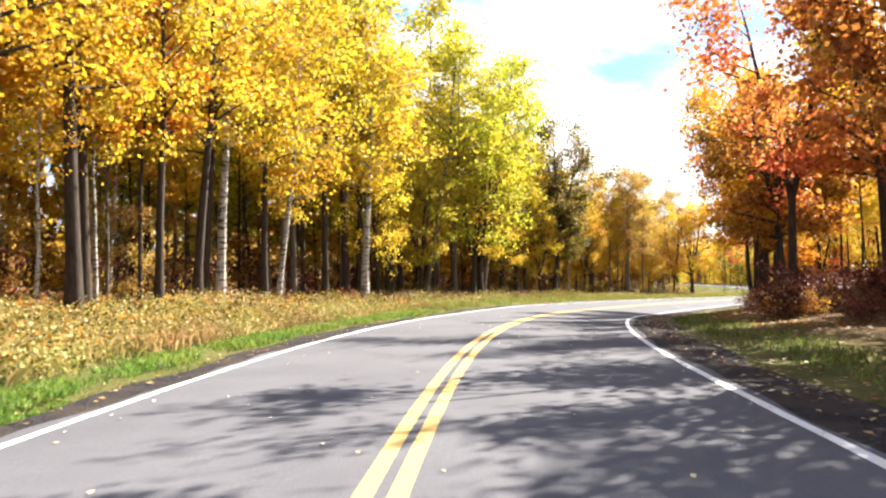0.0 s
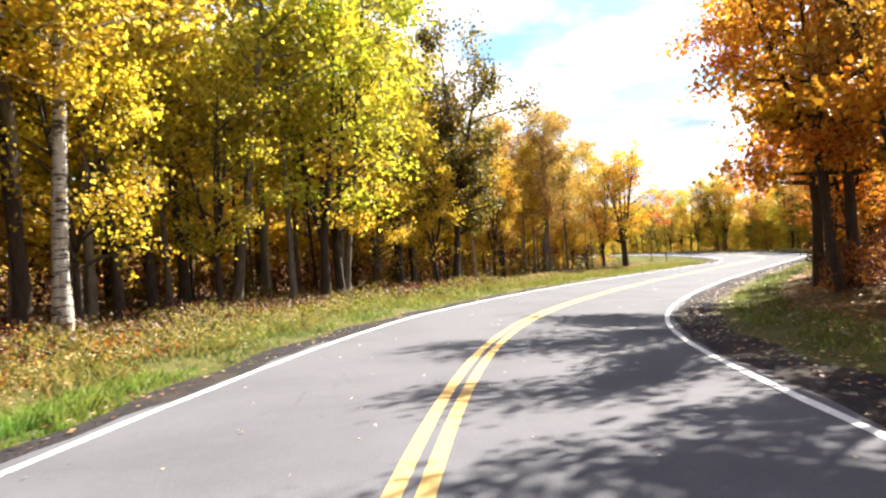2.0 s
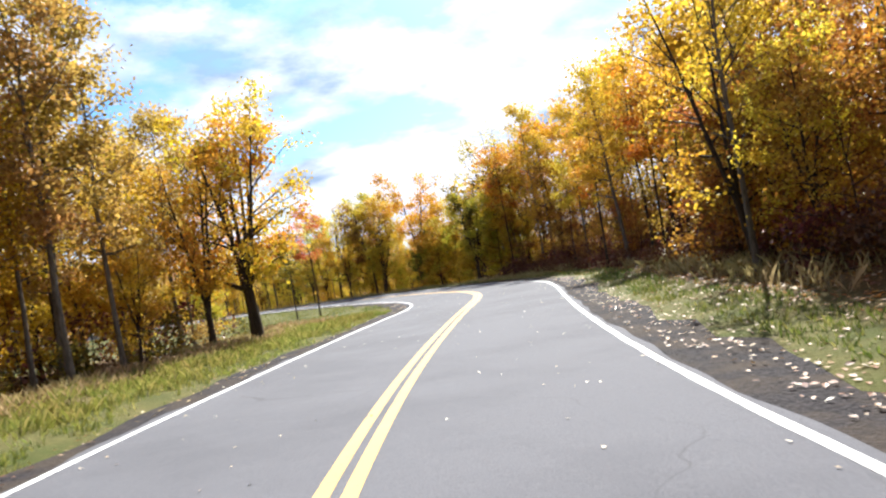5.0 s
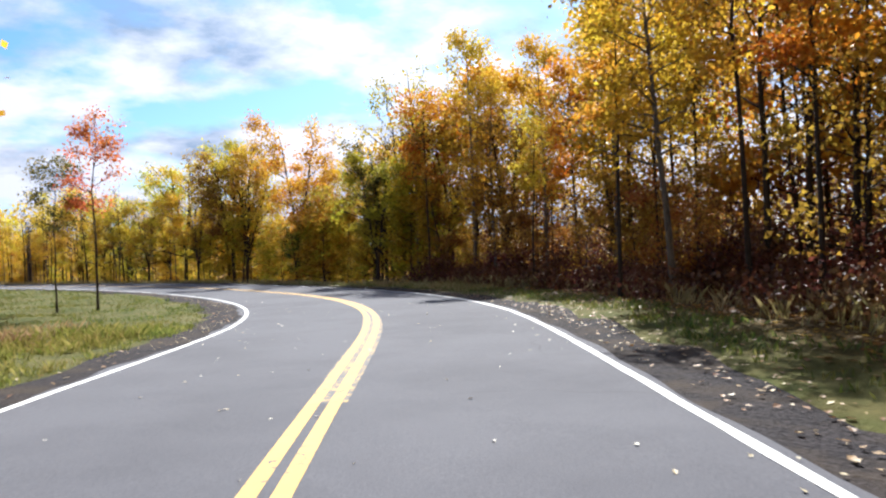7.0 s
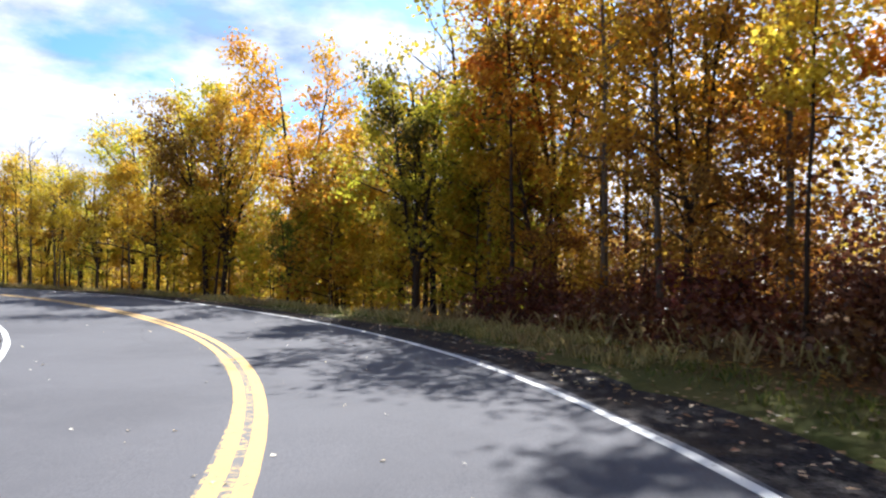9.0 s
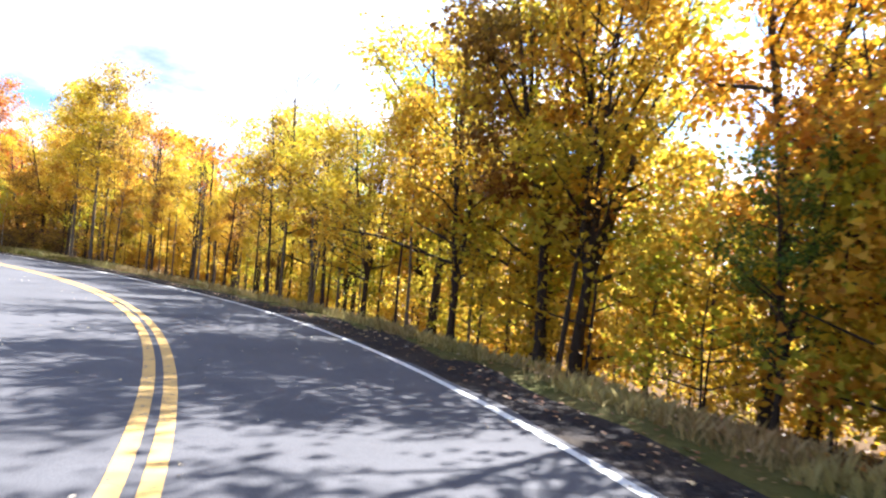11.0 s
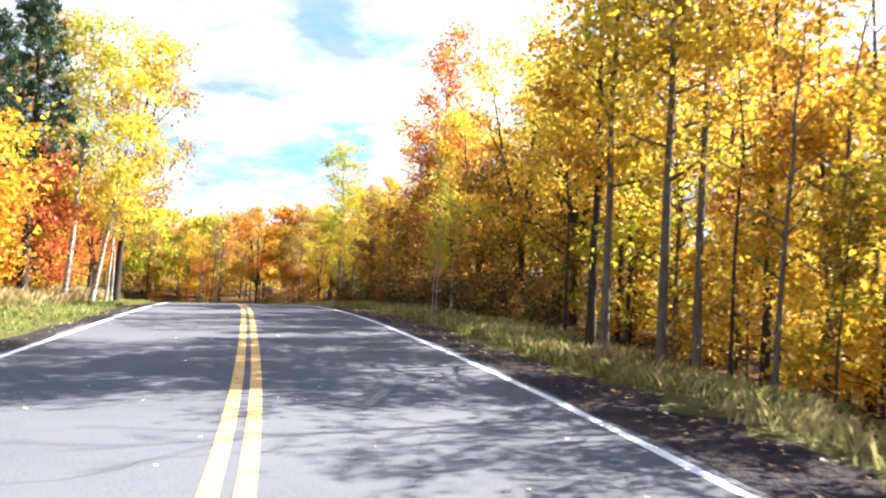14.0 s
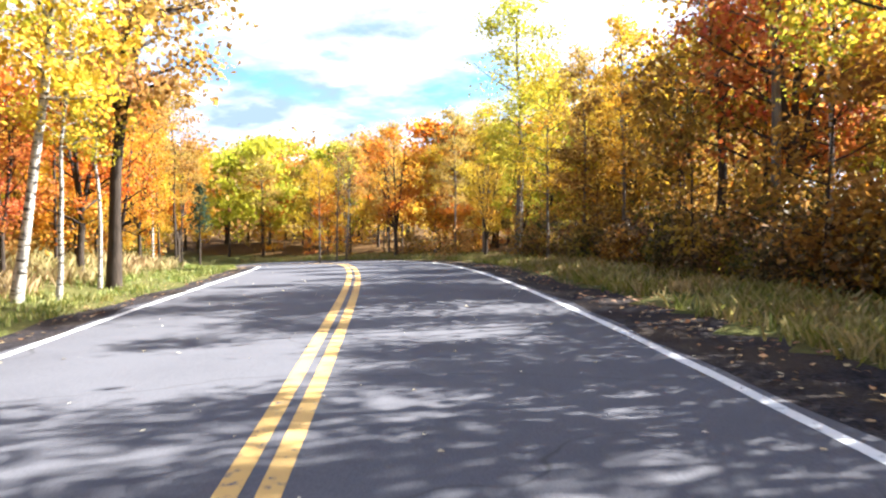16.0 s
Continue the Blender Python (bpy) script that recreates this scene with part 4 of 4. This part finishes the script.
def woods(name, label, count, s_range, o_range, tall, leaf, palette, per, seed, low=0.0):
    """Leafage too deep in the forest to tell one tree from the next."""
    r = np.random.default_rng(seed)
    s, o = r.uniform(*s_range, count), r.uniform(*o_range, count)
    x, y, _, a, _ = along(s)
    c = np.column_stack([x + o * np.cos(a), y + o * np.sin(a), land(s, o) + tall * (low + (1 - low) * r.beta(1.2, 1.3, count))])
    # where the road curls back on itself, none stands nearer to it than its own row does
    near = np.sqrt(((c[:, None, :2] - np.column_stack([line_x, line_y])[None, ::4]) ** 2).sum(2)).min(1)
    c = c[near > np.minimum(np.abs(o) * 0.8, np.abs(o_range).min() * 0.95)]
    c = np.repeat(c, per, 0) + r.normal(0, 1, (len(c) * per, 3)) * np.array([0.7, 0.7, 0.4]) * (0.2 + 0.12 * tall)
    v, f = leaves_at(c, leaf, r)
    tagged(new(name, mesh_of(name, v, f, LEAF[palette])), label, "woods", kind="stuff")


# undergrowth in dark brush leaves: the forest's inner shade is in their colour
woods("forest_undergrowth", "brown undergrowth between the trunks, coloured dark for the forest's shade", 1300, (-4, 95), (-34, -12), 2.2, 0.14, "brush", 32, 1)
woods("forest_undergrowth", "yellow undergrowth deep between the trunks", 500, (-4, 95), (-34, -16), 4.5, 0.14, "bronze", 28, 2)
woods("distant_woods", "hazy gold woods behind the forest edge", 1500, (-20, 120), (-75, -36), 10.0, 0.36, "tan", 24, 3)
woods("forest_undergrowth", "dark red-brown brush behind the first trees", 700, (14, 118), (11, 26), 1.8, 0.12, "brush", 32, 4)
# dark red-brown leaves stand in for the shade low between these trunks
woods("forest_undergrowth", "thicket between the close trunks, its shade put into dark leaf colour", 1300, (82, 118), (11, 28), 3.6, 0.14, "brush", 28, 14)
woods("forest_undergrowth", "dim gold leafage deep behind the close trunks", 800, (80, 116), (13, 26), 9.5, 0.15, "bronze", 40, 31, 0.2)
woods("distant_woods", "russet woods behind the forest edge", 350, (82, 122), (30, 60), 5.0, 0.33, "bronze", 24, 25)
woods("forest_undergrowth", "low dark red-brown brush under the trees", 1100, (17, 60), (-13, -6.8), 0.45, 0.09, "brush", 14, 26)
# brush whose dark tone also paints the shade along this edge
woods("forest_undergrowth", "low brush along the forest edge, dark leaf colour carrying tree shade", 700, (82, 108), (6.9, 10), 0.7, 0.1, "brush", 14, 27)
woods("distant_woods", "golden woods behind the forest edge", 900, (0, 84), (27, 60), 6.0, 0.33, "gold", 24, 5)
woods("forest_undergrowth", "yellow leafage of young growth on the slope", 700, (116, 156), (8, 16), 3.2, 0.10, "yellow", 32, 6)
woods("distant_woods", "yellow and tan woods in the valley below", 700, (116, 160), (26, 70), 5.0, 0.36, "tan", 24, 7)
woods("forest_undergrowth", "dim brush behind the first trees", 400, (156, 210), (10, 24), 1.6, 0.12, "umber", 32, 8)
woods("distant_woods", "golden woods behind the forest edge", 900, (156, 240), (22, 60), 8.0, 0.33, "gold", 24, 9)
woods("forest_undergrowth", "dark brown thicket along the forest edge", 900, (164, 190), (6.7, 10.5), 1.15, 0.08, "umber", 34, 33)
woods("forest_undergrowth", "tan brush behind the trees of the mound", 700, (176, 216), (-20, -8.5), 1.6, 0.12, "tan", 28, 30)
woods("distant_woods", "golden woods beyond the road", 900, (158, 214), (-60, -20), 8.0, 0.33, "gold", 24, 10)
woods("distant_woods", "tan and orange woods where the road bends away", 900, (214, 260), (-30, 40), 8.5, 0.33, "tan", 24, 11)

woods("distant_woods", "tan woods across the open bend", 800, (94, 160), (-70, -30), 8.0, 0.36, "tan", 24, 12)
woods("distant_woods", "wide autumn woods beyond", 1500, (-60, 200), (-150, -70), 9.0, 0.9, "gold", 9, 15)
woods("distant_woods", "wide autumn woods beyond", 1500, (-60, 280), (60, 140), 8.0, 0.9, "tan", 9, 16)

def deep_trees():
    """The trees deep in the forest, which stand too close to be told apart."""
    for name, label, store, mat in [("deep_forest_trunks", "dim trunks deep in the forest", deep_wood, BARK["dark"])] + [("deep_forest_crowns", WORDS[p] + " crowns deep in the forest", deep_leaf[p], LEAF[p]) for p in deep_leaf]:
        faces, base = [], 0
        for v, f in store:
            faces.extend([[i + base for i in q] for q in (f if isinstance(f, list) else f.tolist())])
            base += len(v)
        tagged(new(name, mesh_of(name, np.concatenate([v for v, f in store]), faces, mat)), label, "woods", kind="stuff")


deep_trees()

# young trees and bushes under them
UNDER = [
    (2, 60, -1, 11.6, 7, 56, [("sapling", "gold"), ("sapling", "bronze"), ("shrub", "brush"), ("shrub", "olive"), ("sapling", "tan"), ("shrub", "russet")]),
    (60, 92, -1, 10.5, 6, 24, [("sapling", "yellow"), ("sapling", "gold"), ("shrub", "tan"), ("shrub", "olive")]),
    (20, 60, 1, 7.9, 4, 64, [("shrub", "brush"), ("shrub", "brush"), ("shrub", "brush"), ("shrub", "russet")]),
    (60, 84, 1, 8.2, 4, 70, [("shrub", "brush"), ("sapling", "russet"), ("shrub", "brush"), ("sapling", "bronze")]),
    (84, 109, 1, 8.2, 5, 70, [("shrub", "brush"), ("shrub", "brush"), ("sapling", "bronze"), ("shrub", "brush"), ("sapling", "russet")]),
    (108, 118, 1, 8.0, 4, 22, [("sapling", "lime"), ("sapling", "gold"), ("sapling", "yellow")]),
    (117, 147, 1, 8.2, 6, 80, [("sapling", "yellow"), ("sapling", "yellow"), ("sapling", "gold"), ("shrub", "gold"), ("sapling", "lime")]),
    (147, 162, 1, 7.6, 5, 44, [("sapling", "yellow"), ("sapling", "gold"), ("sapling", "lime"), ("shrub", "gold"), ("sapling", "tan")]),
    (161, 190, 1, 6.8, 4, 130, [("shrub", "umber"), ("shrub", "olive"), ("shrub", "bronze"), ("shrub", "tan"), ("sapling", "bronze")]),
    (160, 174, -1, 7.0, 3, 26, [("sapling", "orange"), ("sapling", "red"), ("shrub", "tan"), ("sapling", "gold"), ("sapling", "gold")]),
    (174, 205, -1, 8.0, 5, 24, [("sapling", "orange"), ("shrub", "tan"), ("shrub", "olive"), ("sapling", "gold")]),
    (188, 214, 1, 6.5, 6, 26, [("sapling", "gold"), ("sapling", "orange"), ("shrub", "tan")]),
]
for s0, s1, side, front, depth, count, mix in UNDER:
    for k in range(count):
        kind, palette = mix[int(rng.integers(len(mix)))]
        plant(kind, palette, float(rng.uniform(s0, s1)), side * (front + depth * float(rng.random()) ** 1.4), float(rng.uniform(0.6, 1.2)))

# ---- grass, bracken, fallen leaves, logs ----
def strewn(name, label, count, s_range, o_range, size, tall, palette, blades, category, low=0.0):
    """Tufts of narrow blades over a stretch of the verge."""
    r = np.random.default_rng(len(name) + count)
    s, o = r.uniform(*s_range, count), r.uniform(*o_range, count)
    keep = np.sin(s * 1.7 + o * 1.3) + np.sin(s * 0.6 - o * 2.1) + r.normal(0, 0.8, count) > low - 0.6
    s, o = s[keep], o[keep]
    x, y, _, a, _ = along(s)
    root = np.column_stack([x + o * np.cos(a), y + o * np.sin(a), land(s, o) - 0.03])
    root = np.repeat(root, blades, 0) + np.column_stack([r.normal(0, size * 2.2, (len(s) * blades, 2)), np.zeros(len(s) * blades)])
    m = len(root)
    az, h = r.uniform(0, 6.283, m), tall * r.uniform(0.45, 1.3, m)
    out = np.column_stack([np.cos(az), np.sin(az), np.zeros(m)])
    across = np.column_stack([-np.sin(az), np.cos(az), np.zeros(m)]) * (size * r.uniform(0.5, 1.2, m))[:, None]
    up = np.array([0, 0, 1.0]) * h[:, None]
    lean_ = r.uniform(0.15, 0.8, m)[:, None] * h[:, None]
    v = np.stack([root - across * 0.5, root + across * 0.5, root + up * 0.65 + out * lean_ * 0.45 + across * 0.35, root + up * (0.85 + 0.2 * r.random((m, 1))) + out * lean_], 1)
    tagged(new(name, mesh_of(name, v.reshape(-1, 3), np.arange(4 * m).reshape(m, 4), LEAF[palette])), label, category, kind="stuff")


strewn("verge_grass", "green and yellowing grass along the road verge", 3000, (0, 38), (-6.0, -3.95), 0.03, 0.13, "lawn", 6, "grass")
strewn("verge_grass", "olive and yellowing grass along the road verge", 1600, (38, 58), (-6.0, -3.95), 0.03, 0.13, "grass", 6, "grass")
strewn("verge_grass", "green and yellowing grass along the road", 4200, (58, 92), (-8.6, -4.2), 0.03, 0.13, "grass", 6, "grass")
strewn("verge_grass", "green and yellowing grass on the shaded verge", 5500, (8, 115), (5.0, 6.5), 0.035, 0.13, "lawn", 4, "grass")
strewn("verge_grass", "short green grass on the inside of the bend", 9000, (88, 160), (-13, -4.6), 0.04, 0.11, "lawn", 4, "grass")
strewn("verge_grass", "straw-coloured grass on the edge of the slope", 6500, (100, 214), (4.9, 6.6), 0.03, 0.24, "straw", 5, "grass")
strewn("verge_grass", "green grass and weeds along the road", 5000, (150, 212), (4.8, 7.2), 0.035, 0.22, "grass", 5, "grass")
strewn("verge_grass", "sunlit grass strip below the trees", 5000, (155, 212), (-8.0, -4.2), 0.035, 0.15, "grass", 5, "grass")
strewn("dry_weeds", "dry straw-coloured weeds at the forest edge", 2600, (30, 92), (-10.5, -7.2), 0.03, 0.35, "straw", 5, "weeds")
strewn("dry_weeds", "dry straw-coloured weeds before the trees", 700, (60, 112), (6.8, 8.5), 0.035, 0.4, "straw", 5, "weeds")
strewn("bracken", "dry orange-tan bracken covering the roadside bank", 5200, (1, 30), (-11.0, -5.2), 0.026, 0.34, "bracken", 5, "bracken", 0.5)
strewn("verge_grass", "bright green grass strip beside the shoulder", 5200, (0, 32), (-5.2, -4.2), 0.02, 0.13, "fresh", 6, "grass")
strewn("verge_grass", "olive and straw grass before the trees", 7500, (28, 92), (-9.4, -5.0), 0.02, 0.26, "grass", 5, "grass")
woods("bracken", "low dry tan and olive bracken on the bank", 1500, (0, 28), (-11.2, -5.3), 0.42, 0.055, "bracken", 40, 21)
woods("bracken", "withered russet bracken among the tan", 420, (0, 34), (-11.2, -5.6), 0.42, 0.065, "russet", 26, 23)
woods("roadside_weeds", "low tan and olive weeds before the trees", 420, (22, 44), (-8.6, -5.6), 0.36, 0.045, "bracken", 30, 22)
woods("roadside_weeds", "dull olive weeds and ferns before the trees", 700, (6, 60), (-10.2, -5.6), 0.5, 0.055, "olive", 30, 32)
woods("roadside_weeds", "low green weeds in the verge", 350, (22, 60), (-8, -5.0), 0.3, 0.06, "grass", 14, 28)
woods("roadside_weeds", "withered red-brown weeds before the trees", 260, (22, 60), (-10, -7), 0.4, 0.05, "brush", 30, 29)
strewn("dry_weeds", "straw-coloured tall grass on the mound", 1500, (166, 190), (-9.5, -5.8), 0.025, 0.42, "straw", 5, "weeds")


def fallen(name, label, count, s_range, place, size, palette="litter"):
    r = np.random.default_rng(count)
    s = r.uniform(*s_range, count)
    o = place(r, count)
    x, y, z, a, b = along(s)
    on_road = np.abs(o) < 4.7
    top = np.where(on_road, z + b * o + 0.012 + 0.006 * (np.abs(o) < 0.3), land(s, o) + 0.02)
    c = np.column_stack([x + o * np.cos(a), y + o * np.sin(a), top])
    az, sz = r.uniform(0, 6.283, count), size * r.uniform(0.6, 1.4, count)
    d1 = np.column_stack([np.cos(az), np.sin(az), r.normal(0, 0.15, count)]) * sz[:, None]
    d2 = np.column_stack([-np.sin(az), np.cos(az), r.normal(0, 0.15, count)]) * sz[:, None] * 0.7
    lift = np.column_stack([np.zeros((count, 2)), 0.09 * sz])
    v = np.stack([c - d1 * 0.5, c + d2 * 0.5 + lift, c + d1 * 0.5, c - d2 * 0.5 + lift * 0.6], 1)
    tagged(new(name, mesh_of(name, v.reshape(-1, 3), np.arange(4 * count).reshape(count, 4), LEAF[palette])), label, "leaves", kind="stuff")


fallen("fallen_leaves", "pale fallen leaves scattered on the asphalt", 1100, (-4, 205), lambda r, k: r.uniform(-3.6, 3.6, k), 0.048, "pale")
fallen("fallen_leaves", "fallen leaves drifted on the gravel shoulder", 5200, (-4, 205), lambda r, k: 3.7 + np.abs(r.normal(0.75, 0.5, k)), 0.08)
fallen("fallen_leaves", "pale dry leaves lying on the gravel shoulder", 420, (-4, 205), lambda r, k: 3.7 + np.abs(r.normal(0.8, 0.45, k)), 0.075, "pale")
fallen("fallen_leaves", "fallen leaves along the narrow shoulder", 1500, (-4, 205), lambda r, k: -3.65 - np.abs(r.normal(0.3, 0.3, k)), 0.08)
fallen("fallen_leaves", "yellow and brown leaf litter on the forest floor", 9000, (15, 205), lambda r, k: 5.5 + np.abs(r.normal(2.5, 3, k)), 0.12)
fallen("fallen_leaves", "red-brown leaf litter between grass and trees", 5000, (20, 118), lambda r, k: 6.3 + np.abs(r.normal(0.6, 0.8, k)), 0.1, "russet")
fallen("fallen_leaves", "yellow and brown leaf litter under the trees", 3200, (0, 95), lambda r, k: -8.6 - np.abs(r.normal(2.5, 3, k)), 0.1)


def log(name, a, b, radius, label):
    """A fallen trunk lying from a to b."""
    f = np.linspace(0, 1, 8)[:, None]
    pts = np.array(a) * (1 - f) + np.array(b) * f
    pts += np.random.default_rng(3).normal(0, 0.03, pts.shape)
    tagged(new(name, mesh_of(name, *tube(pts, np.linspace(radius, radius * 0.5, 8), 9), BARK["dark"], True)), label, "log")


log("fallen_log", spot(52.0, -8.6, 0.22), spot(49.8, -5.6, 0.1), 0.13, "dark fallen log lying in the grass by the trees")
